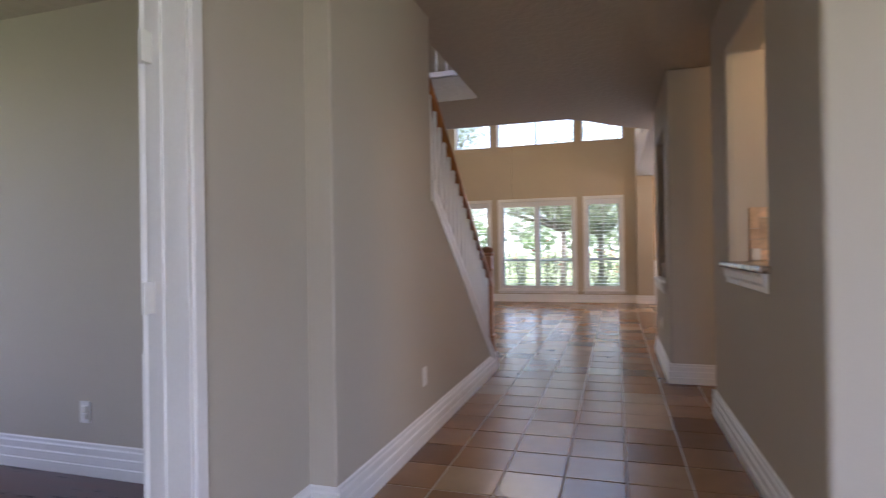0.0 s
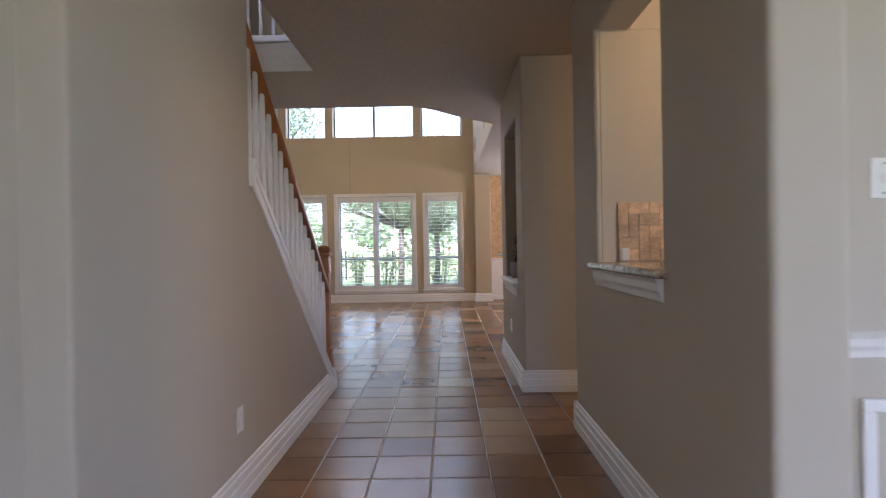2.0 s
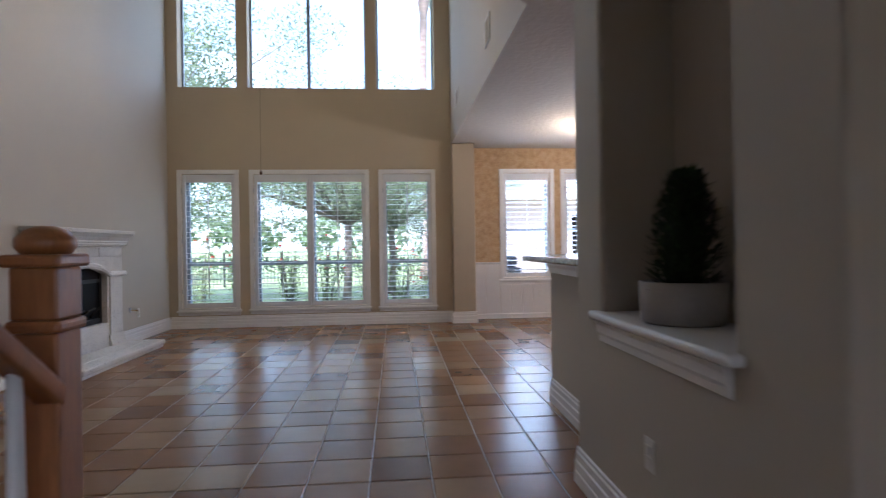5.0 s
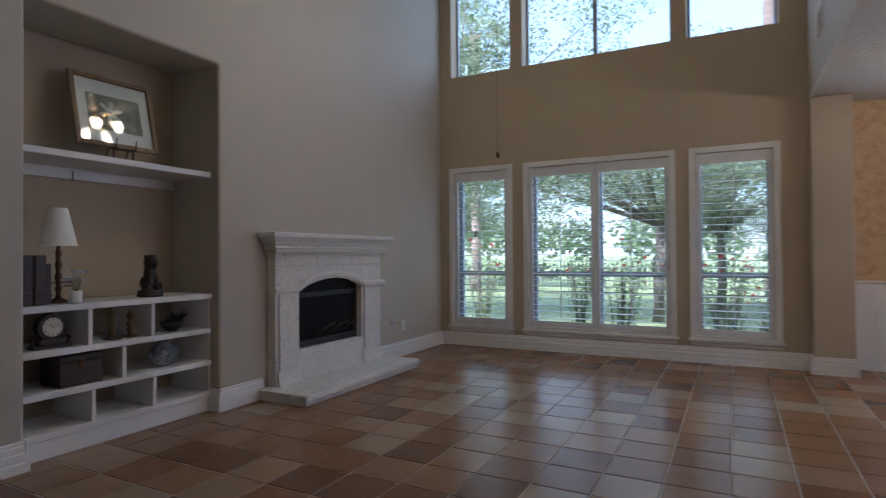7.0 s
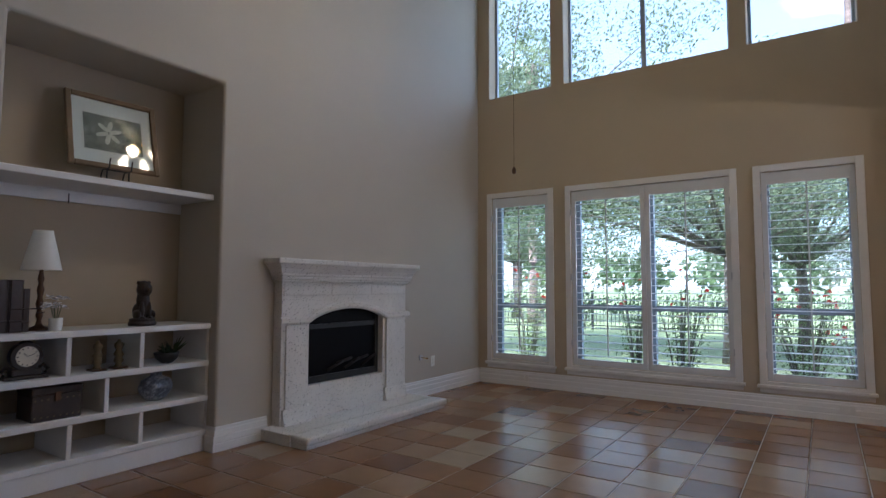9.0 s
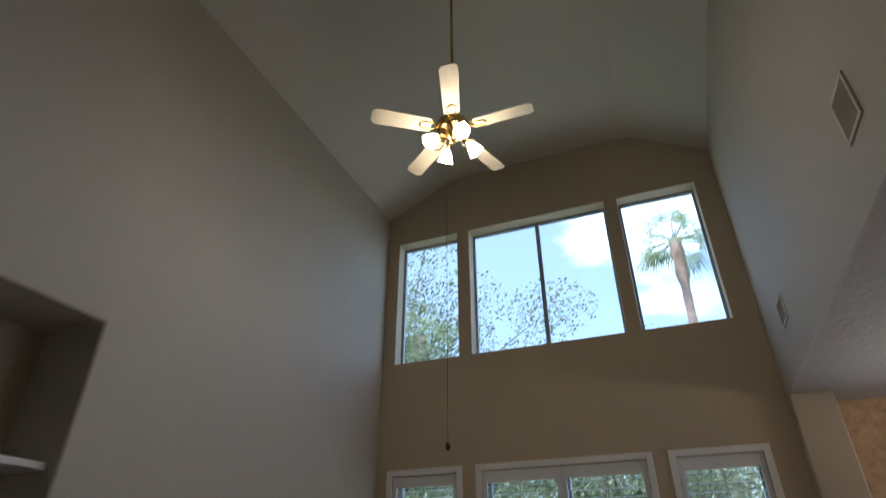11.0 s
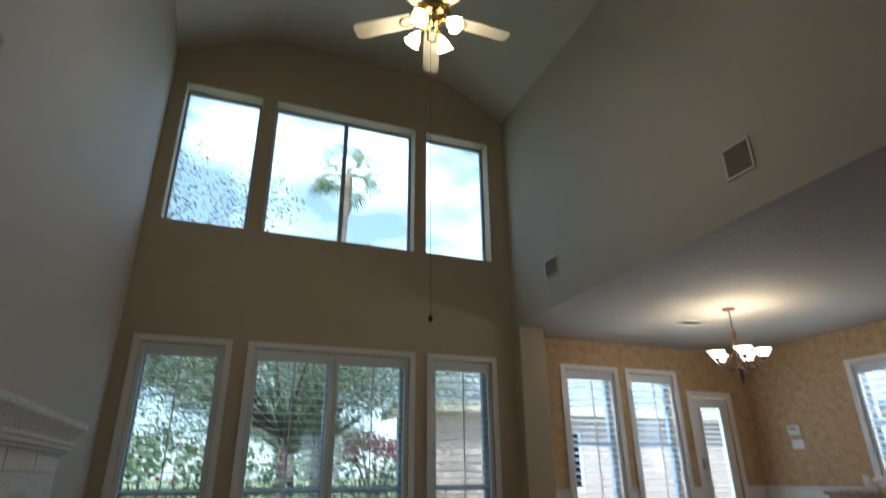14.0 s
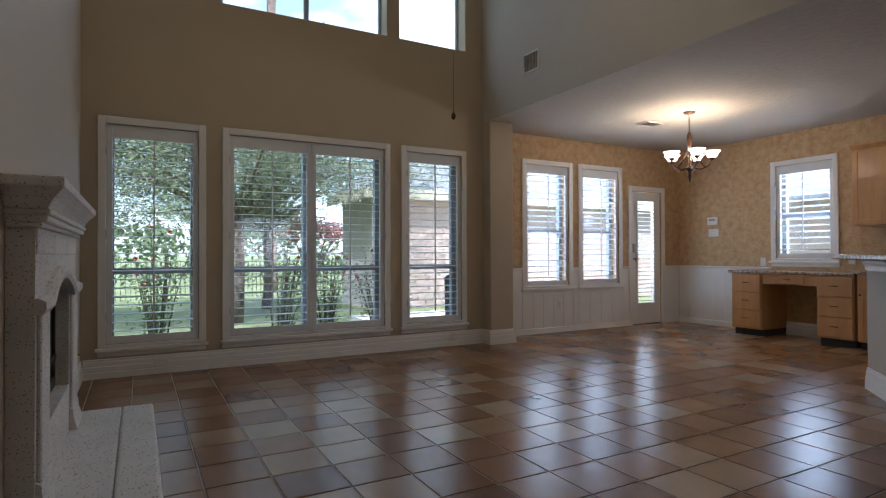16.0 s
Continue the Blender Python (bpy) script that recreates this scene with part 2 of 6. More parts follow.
def leaf(name, colour):
    m, t, p = nodes_of(name)
    geo = t.nodes.new("ShaderNodeNewGeometry")
    r = ramp_of(t, ((0.0, tuple(c * 0.6 for c in colour)), (0.6, colour), (1.0, tuple(min(1, c * 1.6) for c in colour))))
    t.links.new(geo.outputs["Random Per Island"], r.inputs[0])
    t.links.new(r.outputs[0], p.inputs["Base Color"])
    p.inputs["Roughness"].default_value = 0.55
    tl, mx = t.nodes.new("ShaderNodeBsdfTranslucent"), t.nodes.new("ShaderNodeMixShader")
    t.links.new(r.outputs[0], tl.inputs[0])
    mx.inputs[0].default_value = 0.52
    t.links.new(p.outputs[0], mx.inputs[1])
    t.links.new(tl.outputs[0], mx.inputs[2])
    t.links.new(mx.outputs[0], t.nodes["Material Output"].inputs[0])
    return m


def blind(name):
    m, t, p = nodes_of(name)
    p.inputs["Base Color"].default_value = (0.82, 0.82, 0.80, 1)
    p.inputs["Roughness"].default_value = 0.5
    tl, mx = t.nodes.new("ShaderNodeBsdfTranslucent"), t.nodes.new("ShaderNodeMixShader")
    tl.inputs[0].default_value, mx.inputs[0].default_value = (0.85, 0.85, 0.82, 1), 0.5
    t.links.new(p.outputs[0], mx.inputs[1])
    t.links.new(tl.outputs[0], mx.inputs[2])
    t.links.new(mx.outputs[0], t.nodes["Material Output"].inputs[0])
    return m


M_BLIND = blind("white_vinyl_blind")
M_LEAF = leaf("oak_leaf", (0.175, 0.215, 0.12))
M_ROSELEAF = leaf("rose_leaf", (0.16, 0.22, 0.075))
M_PALM = leaf("palm_leaf", (0.21, 0.26, 0.13))
M_ROSE = leaf("red_petal", (0.62, 0.03, 0.025))
M_MYRTLE = leaf("myrtle_bloom", (0.30, 0.13, 0.11))
M_FAR = leaf("far_leaf", (0.14, 0.19, 0.09))


# ---------------------------------------------------------------- building helpers
def box(bm, x0, x1, y0, y1, z0, z1, bev=0.0, seg=1):
    vs = [bm.verts.new((x, y, z)) for x in (x0, x1) for y in (y0, y1) for z in (z0, z1)]
    fs = [bm.faces.new([vs[i] for i in q]) for q in ((0, 1, 3, 2), (4, 6, 7, 5), (0, 4, 5, 1), (2, 3, 7, 6), (0, 2, 6, 4), (1, 5, 7, 3))]
    if bev:
        es = list({e for f in fs for e in f.edges})
        bmesh.ops.bevel(bm, geom=es, offset=bev, segments=seg, affect="EDGES", profile=0.5)
    return bm


def turned(bm, cx, cy, prof, n=20, smooth=True):
    """A turned body about the upright axis from (radius, height) pairs."""
    rings = []
    for r, z in prof:
        rings.append([bm.verts.new((cx + r * math.cos(2 * math.pi * i / n), cy + r * math.sin(2 * math.pi * i / n), z)) for i in range(n)])
    for a, b in zip(rings, rings[1:]):
        for i in range(n):
            f = bm.faces.new((a[i], a[(i + 1) % n], b[(i + 1) % n], b[i]))
            f.smooth = smooth
    bm.faces.new(rings[0][::-1])
    bm.faces.new(rings[-1])
    return bm


def tube(bm, pts, radii, n=8, cap=True):
    """A round bar through points, tapering by radii."""
    pts = [Vector(p) for p in pts]
    if not isinstance(radii, (list, tuple)):
        radii = [radii] * len(pts)
    rings = []
    for i, p in enumerate(pts):
        d = (pts[min(i + 1, len(pts) - 1)] - pts[max(i - 1, 0)]).normalized()
        a = d.cross((0, 0, 1))
        a = a.normalized() if a.length > 1e-4 else Vector((1, 0, 0))
        b = a.cross(d)
        rings.append([bm.verts.new(p + radii[i] * (a * math.cos(2 * math.pi * k / n) + b * math.sin(2 * math.pi * k / n))) for k in range(n)])
    for r, s in zip(rings, rings[1:]):
        for k in range(n):
            bm.faces.new((r[k], r[(k + 1) % n], s[(k + 1) % n], s[k])).smooth = True
    if cap:
        bm.faces.new(rings[0][::-1])
        bm.faces.new(rings[-1])
    return bm


def extrude_x(bm, prof, x0, x1):
    """A (y, z) outline drawn out along x."""
    a, b = [bm.verts.new((x0, y, z)) for y, z in prof], [bm.verts.new((x1, y, z)) for y, z in prof]
    n = len(prof)
    for i in range(n):
        bm.faces.new((a[i], a[(i + 1) % n], b[(i + 1) % n], b[i]))
    bm.faces.new(a[::-1])
    bm.faces.new(b)
    return bm


def run(bm, a, b, prof):
    """A moulding from plan point a to b; prof: (out to the right hand of the run, z)."""
    a, b = Vector((*a, 0)), Vector((*b, 0))
    d = (b - a).normalized()
    o = Vector((d.y, -d.x, 0))
    ra = [bm.verts.new(a + o * u + Vector((0, 0, z))) for u, z in prof]
    rb = [bm.verts.new(b + o * u + Vector((0, 0, z))) for u, z in prof]
    n = len(prof)
    for i in range(n):
        bm.faces.new((ra[i], ra[(i + 1) % n], rb[(i + 1) % n], rb[i]))
    bm.faces.new(ra[::-1])
    bm.faces.new(rb)
    return bm


def mesh_of(name, bm, material):
    bmesh.ops.recalc_face_normals(bm, faces=bm.faces[:])
    me = bpy.data.meshes.new(name)
    bm.to_mesh(me)
    bm.free()
    me.materials.append(material)
    return me


def part(name, bm, material, parent=None, label=""):
    ob = new(name, mesh_of(name, bm, material))
    ob.parent = parent
    if label:
        ob["label"] = label
    return ob


def thing(name, label, category, group="", kind="", at=(0, 0, 0)):
    ob = new(name)
    ob.empty_display_size = 0.1
    ob.location = at
    return tagged(ob, label, category, group, kind)


def structure(name, bm, material, label, bevel=0.0):
    ob = part(name, bm, material)
    if bevel:
        mod = ob.modifiers.new("round", "BEVEL")
        mod.width, mod.segments, mod.limit_method, mod.angle_limit = bevel, 3, "ANGLE", radians(50)
    return tagged(ob, label, name.split("_")[0], kind="structure")


def B(*boxes):
    bm = bmesh.new()
    for b in boxes:
        box(bm, *b)
    return bm


def slab(axis, at0, at1, u0, u1, z0, z1, holes=(), bm=None):
    """A wall from at0 to at1 on its axis, spanning u and z, with holes (u0, u1, z0, z1) right through it."""
    bm = bm or bmesh.new()
    us = sorted({u0, u1, *[h for q in holes for h in q[:2]]})
    zs = sorted({z0, z1, *[h for q in holes for h in q[2:]]})
    us, zs = [u for u in us if u0 <= u <= u1], [z for z in zs if z0 <= z <= z1]
    solid = lambda i, j: 0 <= i < len(us) - 1 and 0 <= j < len(zs) - 1 and not any(
        h[0] <= (us[i] + us[i + 1]) / 2 <= h[1] and h[2] <= (zs[j] + zs[j + 1]) / 2 <= h[3] for h in holes)
    made = {}

    def v(i, j, k):
        if (i, j, k) not in made:
            c = (at0, at1)[k]
            made[i, j, k] = bm.verts.new((c, us[i], zs[j]) if axis == "x" else (us[i], c, zs[j]))
        return made[i, j, k]

    for i in range(len(us) - 1):
        for j in range(len(zs) - 1):
            if not solid(i, j):
                continue
            for k in (0, 1):
                bm.faces.new((v(i, j, k), v(i + 1, j, k), v(i + 1, j + 1, k), v(i, j + 1, k)))
            for di, dj, e in ((-1, 0, ((i, j), (i, j + 1))), (1, 0, ((i + 1, j), (i + 1, j + 1))), (0, -1, ((i, j), (i + 1, j))), (0, 1, ((i, j + 1), (i + 1, j + 1)))):
                if not solid(i + di, j + dj):
                    (a, b), (c, d) = e
                    bm.faces.new((v(a, b, 0), v(c, d, 0), v(c, d, 1), v(a, b, 1)))
    return bm


# ---------------------------------------------------------------- the shell
WY, BY, LX, RX, EX = 12.32, 12.60, -3.64, 0.59, 4.58   # window wall, breakfast wall, left wall, upper right wall, east wall
CZ, VZ, TZ = 2.745, 5.757, 6.26                        # low ceiling, vault springing, vault flat
HL, HR = -1.01, 0.815                                  # hall walls
LOW = [(-3.445, -2.677, 0.30, 2.30), (-2.398, -0.737, 0.30, 2.30), (-0.467, 0.277, 0.30, 2.30)]
UPP = [(-3.48, -2.635, 3.605, 5.335), (-2.465, -0.70, 3.605, 5.335), (-0.54, 0.343, 3.605, 5.335)]
BRK = [(1.461, 2.232), (2.471, 3.221)]                 # breakfast windows
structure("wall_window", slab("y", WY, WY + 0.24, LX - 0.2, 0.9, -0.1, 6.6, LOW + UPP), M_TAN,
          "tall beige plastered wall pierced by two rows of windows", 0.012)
structure("wall_breakfast", slab("y", BY, BY + 0.2, 0.95, EX + 0.2, -0.1, CZ + 0.1, [(*BRK[0], 0.66, 2.345), (*BRK[1], 0.66, 2.345), (3.49, 4.15, -0.1, 2.075)]),
          M_GOLD, "sponged gold breakfast room wall with two windows and a door")
structure("wall_left", slab("x", LX - 0.55, LX, 5.1, WY, -0.1, 6.6, [(7.26, 8.60, -0.1, 2.70)]), M_WALL, "tall beige wall with a deep display niche", 0.02)
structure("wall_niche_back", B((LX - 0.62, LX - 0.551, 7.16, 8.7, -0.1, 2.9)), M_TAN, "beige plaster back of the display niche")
structure("wall_upper", B((RX, RX + 0.02, 7.32, WY - 0.002, CZ - 0.002, 6.6), (RX + 0.0205, RX + 0.18, 7.32, WY - 0.002, CZ + 0.101, 6.6)), M_WALL, "tall beige upper wall over the breakfast room opening")
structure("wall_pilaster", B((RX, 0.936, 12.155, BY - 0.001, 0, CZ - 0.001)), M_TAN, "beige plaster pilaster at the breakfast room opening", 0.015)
structure("wall_east", slab("x", EX, EX + 0.2, 1.9, BY, -0.1, CZ + 0.1, [(10.285, 11.015, 1.03, 2.305)]), M_GOLD, "sponged gold east wall with one window")
# hall
structure("wall_hall_right", slab("x", HR, HR + 0.205, 1.62, 3.83, -0.1, CZ, [(2.352, 3.30, 1.05, 2.385)]), M_WALL, "beige hall wall with a pass-through to the kitchen", 0.02)
structure("wall_backsplash", B((HR + 0.03, 1.281, 3.2965, 3.829, 1.06, 2.384), (HR + 0.2055, 1.281, 3.2965, 3.829, -0.1, 1.0595), (HR + 0.2055, 1.281, 3.2965, 3.829, 2.3845, CZ - 0.001)), M_WALL, "warm beige kitchen wall return beside the pass-through", 0.008)
structure("wall_column", slab("x", 0.597, 1.30, 4.73, 6.39, -0.1, CZ, [(5.11, 6.05, 0.86, 2.32)]), M_WALL, "beige wall block with a tall plant niche", 0.02)
structure("wall_column_back", B((0.93, 1.299, 5.08, 6.08, 0.8, 2.4)), M_WALL, "beige plaster back of the plant niche")
structure("wall_rail", slab("y", 1.82, 1.94, HR + 0.15, 1.55, -0.1, CZ - 0.001), M_WALL, "beige dining wall with chair rail and picture-frame moulding", 0.012)
structure("wall_rail_header", B((1.551, 2.52, 1.82, 1.94, 2.35, CZ)), M_WALL, "beige header over the passage to the kitchen")
structure("wall_pantry", B((2.52, 2.66, 1.82, 3.55, -0.1, CZ)), M_WALL, "beige pantry passage wall under warm lamp light")
structure("wall_foyer_left", slab("x", -1.28, -1.14, -3.2, 1.75, -0.1, CZ, [(0.08, 0.933, -0.1, 2.06)]), M_WALL, "beige foyer wall with a study doorway", 0.008)
# foyer and dining openings are unseen, cut to let daylight into the hall
structure("wall_foyer_back", slab("y", -3.3, -3.16, -5.0, 4.2, -0.1, CZ + 0.1, [(0.2, 2.0, 0.3, 2.5)]), M_WALL, "plain beige foyer wall with an unseen opening added for daylight")
structure("wall_dining", slab("x", 3.9, 4.04, -3.2, 1.9, -0.1, CZ + 0.1, [(-1.2, 0.6, 0.6, 2.4)]), M_WALL, "plain beige dining room wall with an unseen opening added for daylight")
structure("wall_dining_end", B((2.66, 4.04, 1.82, 1.94, -0.1, CZ)), M_WALL, "plain beige end wall of the dining room")
structure("wall_study_far", B((-4.8, -1.281, 1.81, 1.95, -0.1, CZ)), M_WALL, "greige study wall behind the open door")
# this study opening is unseen too, added for its fill lamp
structure("wall_study_side", slab("x", -4.94, -4.8, -3.2, 1.95, -0.1, CZ + 0.1, [(-0.9, 0.9, 0.6, 2.4)]), M_WALL, "plain study wall with an unseen opening added for daylight")
structure("wall_kitchen_south", B((2.66, EX, 1.9, 2.0, -0.1, CZ)), M_WALL, "plain beige kitchen end wall")
# upper opening is added out of view, only to let the loft lamp in
structure("wall_stair_left", slab("x", -2.26, -2.12, 1.96, 5.1, -0.1, 6.6, [(2.6, 4.4, 3.6, 5.2)]), M_WALL, "beige wall on the far side of the stairs with an added upper opening for light")
structure("wall_stair_end", B((-2.26, 0.8, 1.7, 1.78, CZ + 0.27, 6.6)), M_WALL, "plain beige wall at the head of the stairs")
structure("wall_under_loft", B((LX - 0.5, -2.26, 5.0, 5.1, -0.1, 6.6)), M_WALL, "plain beige wall under the loft")
# stair half wall under the slope
ZS = lambda y: 0.12 + (4.93 - y) * 0.79
bm = bmesh.new()
extrude_x(bm, [(1.64, -0.1), (5.02, -0.1), (5.02, 0.03), (3.0, ZS(3.0) - 0.04), (3.0, CZ - 0.001), (1.64, CZ - 0.001)], HL - 0.14, HL)
structure("wall_stair", bm, M_WALL, "beige hall wall that slopes down under the stairs", 0.012)
# ceilings
VX0, VX1, VY1 = -2.12, -1.155, 5.04
LZ = 3.0
loft = [(-5.0, 4.2, -3.3, 1.64), (-5.0, -2.12, 1.64, 5.1), (VX1, 4.78, 1.64, VY1), (LX - 0.55, 4.78, VY1, 6.33)]
bm = bmesh.new()
for x0, x1, y0, y1 in loft:
    box(bm, x0, x1, y0, y1, CZ, LZ)
box(bm, 0.62, 4.78, 6.33, 7.32, CZ, CZ + 0.1)
box(bm, RX + 0.0205, 4.78, 7.32, BY + 0.2, CZ, CZ + 0.1)
edge = [(-0.39, 6.33), (-0.14, 6.52), (0.10, 6.82), (0.36, 7.08), (0.62, 7.32), (0.62, 6.33)]
lo, hi = [bm.verts.new((x, y, CZ)) for x, y in edge], [bm.verts.new((x, y, LZ)) for x, y in edge]
bm.faces.new(lo[::-1])
bm.faces.new(hi)
for i in range(len(edge)):
    j = (i + 1) % len(edge)
    bm.faces.new((lo[i], lo[j], hi[j], hi[i]))
tagged(part("ceiling", bm, M_CEIL), "beige ceiling with a trowelled texture", "ceiling", kind="structure")
bm = bmesh.new()
sec = [(LX - 0.6, VZ - 0.33), (LX, VZ), (-2.68, TZ), (-0.29, TZ), (RX, VZ), (RX + 0.4, VZ - 0.24), (RX + 0.4, TZ + 0.3), (LX - 0.6, TZ + 0.3)]
a, b = [bm.verts.new((x, 1.7, z)) for x, z in sec], [bm.verts.new((x, WY + 0.23, z)) for x, z in sec]
for i in range(len(sec)):
    j = (i + 1) % len(sec)
    bm.faces.new((a[i], a[j], b[j], b[i]))
bm.faces.new(a[::-1])
bm.faces.new(b)
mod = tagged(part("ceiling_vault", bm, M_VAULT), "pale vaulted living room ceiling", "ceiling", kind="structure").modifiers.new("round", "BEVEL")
mod.width, mod.segments, mod.limit_method, mod.angle_limit = 0.16, 4, "ANGLE", radians(15)
# loft edge wall is unseen; kept low so window light reaches the stairwell
bm = bmesh.new()
box(bm, LX, -0.39, 6.22, 6.328, LZ + 0.001, LZ + 1.0)
for (xa, ya), (xb, yb) in zip(edge[:4], edge[1:5]):
    run(bm, (xa, ya), (xb, yb), ((-0.1, LZ + 0.001), (-0.002, LZ + 0.001), (-0.002, 6.5), (-0.1, 6.5)))
structure("wall_loft", bm, M_WALL, "beige half wall assumed along the unseen loft edge, open above for light")
structure("ceiling_study", B((-4.8, -1.281, -3.16, 1.809, 2.56, 2.6)), M_CEIL, "pale study ceiling")
structure("wall_loft_side", B((RX + 0.05, RX + 0.2, 1.7, 7.3, LZ + 0.001, 6.6)), M_WALL, "plain beige loft wall")
# grounds and floors
structure("floor", B((-1.14, 3.9, -3.16, 1.82, -0.12, -0.0045), (LX - 0.5, EX, 1.82, BY - 0.001, -0.12, -0.0045)), M_GROUT, "sand-coloured grout bed of the terracotta floor")
bm = bmesh.new()
box(bm, -4.8, -1.141, -3.16, 1.81, -0.12, -0.001)
structure("floor_study", bm, M_DARKWOOD, "dark red-brown polished wood study floor")

# ---------------------------------------------------------------- mouldings
BASE = ((0, 0), (0.022, 0), (0.022, 0.055), (0.017, 0.06), (0.019, 0.065), (0.019, 0.105), (0.013, 0.111), (0.013, 0.145), (0.007, 0.153), (0.007, 0.168), (0, 0.175))


def baseboard(name, *legs):
    bm = bmesh.new()
    for a, b in legs:
        run(bm, a, b, BASE)
    return tagged(part(name, bm, M_WHITE), "tall stepped white baseboard along the wall", "baseboard", kind="structure")


baseboard("baseboard_window_wall", ((LX + 0.02, WY), (RX, WY)))
baseboard("baseboard_left_wall", ((LX, 8.60), (LX, 9.05)), ((LX, 10.74), (LX, WY)), ((LX, 5.1), (LX, 7.26)), ((LX - 0.22, 8.60), (LX + 0.02, 8.60)), ((LX + 0.02, 7.26), (LX - 0.22, 7.26)))
baseboard("baseboard_pilaster", ((RX, WY), (RX, 12.135)), ((RX - 0.02, 12.155), (0.956, 12.155)), ((0.936, 12.135), (0.936, BY)))
baseboard("baseboard_hall_left", ((HL, 1.64), (HL, 5.0)), ((-1.14, 1.64), (HL + 0.02, 1.64)), ((-1.14, 1.01), (-1.14, 1.64)))
baseboard("baseboard_hall_right", ((HR, 3.83), (HR, 1.62)), ((1.29, 3.83), (HR - 0.02, 3.83)), ((HR - 0.02, 1.62), (HR + 0.225, 1.62)), ((HR + 0.205, 1.6), (HR + 0.205, 1.82)))
baseboard("baseboard_column", ((0.597, 6.39), (0.597, 4.73)), ((0.577, 4.73), (1.30, 4.73)))
baseboard("baseboard_dining", ((HR + 0.205, 1.82), (1.57, 1.82)), ((1.55, 1.80), (1.55, 1.94)))
baseboard("baseboard_pantry", ((2.52, 3.55), (2.52, 1.94)))
baseboard("baseboard_study", ((-4.8, 1.81), (-1.28, 1.81)))

# chair rail, picture-frame panel and switch on the dining wall
RAIL = ((0, 0.85), (0.012, 0.855), (0.016, 0.875), (0.03, 0.89), (0.034, 0.912), (0.02, 0.92), (0, 0.927))
bm = run(bmesh.new(), (HR + 0.206, 1.82), (1.54, 1.82), RAIL)
tagged(part("trim_chair_rail", bm, M_WHITE), "white moulded chair rail on the dining wall", "trim", kind="structure")
bm = bmesh.new()
for x0, x1, z0, z1 in ((1.18, 1.436, 0.695, 0.735), (1.18, 1.436, 0.215, 0.255), (1.18, 1.22, 0.255, 0.695), (1.396, 1.436, 0.255, 0.695)):
    box(bm, x0, x1, 1.802, 1.8195, z0, z1, 0.006, 2)
tagged(part("trim_panel_frame", bm, M_WHITE), "white picture-frame panel moulding below the chair rail", "trim", kind="structure")


def plate(name, at, face, w, h, label, category, slots):
    """A cover plate on a wall; face: the way it looks (a unit vector in plan)."""
    t = thing(name, label, category, at=at)
    t.rotation_euler = (0, 0, math.atan2(face[1], face[0]) + math.pi / 2)
    part("cover", box(bmesh.new(), -w / 2, w / 2, -0.006, 0, -h / 2, h / 2, 0.002, 1), M_PLASTIC, t)
    for x, z, sw, sh, mat in slots:
        part("slot" if mat is M_DARK else "toggle", box(bmesh.new(), x - sw / 2, x + sw / 2, -0.009 if mat is M_DARK else -0.014, -0.005, z - sh / 2, z + sh / 2), mat, t)
    return t


SOCKET = [(dx, dz, 0.003, 0.012, M_DARK) for dz in (-0.02, 0.02) for dx in (-0.008, 0.008)] + [(0, dz, 0.03, 0.028, M_PLASTIC) for dz in (-0.02, 0.02)]
TOGGLE = [(0, 0, 0.012, 0.03, M_PLASTIC), (0, 0.043, 0.005, 0.005, M_DARK), (0, -0.043, 0.005, 0.005, M_DARK)]
plate("light_switch", (1.256, 1.82, 1.375), (0, -1), 0.075, 0.118, "white toggle light switch on the beige dining wall", "switch", TOGGLE)
plate("light_switch", (2.52, 3.2, 1.35), (-1, 0), 0.075, 0.118, "white toggle light switch in the warm pantry passage", "switch", TOGGLE)
plate("wall_outlet", (HL, 2.80, 0.40), (1, 0), 0.075, 0.118, "white wall outlet low on the hall wall", "outlet", SOCKET)
plate("wall_outlet", (0.597, 5.6, 0.42), (-1, 0), 0.075, 0.118, "white wall outlet below the plant niche", "outlet", SOCKET)
plate("wall_outlet", (LX, 11.3, 0.36), (1, 0), 0.07, 0.115, "cream outlet on the wall beside the fireplace", "outlet", SOCKET)
plate("wall_outlet", (2.05, BY - 0.013, 0.40), (0, -1), 0.075, 0.118, "white outlet on the white wainscot", "outlet", SOCKET)
plate("wall_outlet", (EX - 0.013, 11.75, 0.42), (-1, 0), 0.075, 0.118, "white outlet on the white wainscot beside the desk", "outlet", SOCKET)
plate("wall_outlet", (EX, 11.2, 0.98), (-1, 0), 0.075, 0.118, "white outlet above the desk top", "outlet", SOCKET)
plate("wall_outlet", (EX, 10.08, 1.02), (-1, 0), 0.075, 0.118, "white outlet above the kitchen counter", "outlet", SOCKET)
plate("wall_outlet", (-3.0, WY - 0.024, 0.11), (0, -1), 0.115, 0.07, "white outlet set sideways in the baseboard", "outlet", SOCKET)
plate("wall_outlet", (0.14, WY - 0.024, 0.11), (0, -1), 0.115, 0.07, "white outlet set sideways in the baseboard", "outlet", SOCKET)
plate("wall_outlet", (-2.62, 1.81, 0.34), (0, -1), 0.075, 0.118, "white outlet on the greige study wall", "outlet", SOCKET)
plate("triple_switch", (EX, 11.97, 1.42), (-1, 0), 0.17, 0.118, "white three-gang switch plate on the gold wall", "switch", [(dx, 0, 0.012, 0.03, M_PLASTIC) for dx in (-0.046, 0, 0.046)])
t = thing("alarm_keypad", "white alarm keypad box on the gold wall", "keypad", at=(EX, 11.98, 1.60))
part("case", box(bmesh.new(), -0.025, 0, -0.085, 0.085, -0.06, 0.06, 0.006, 2), M_PLASTIC, t)
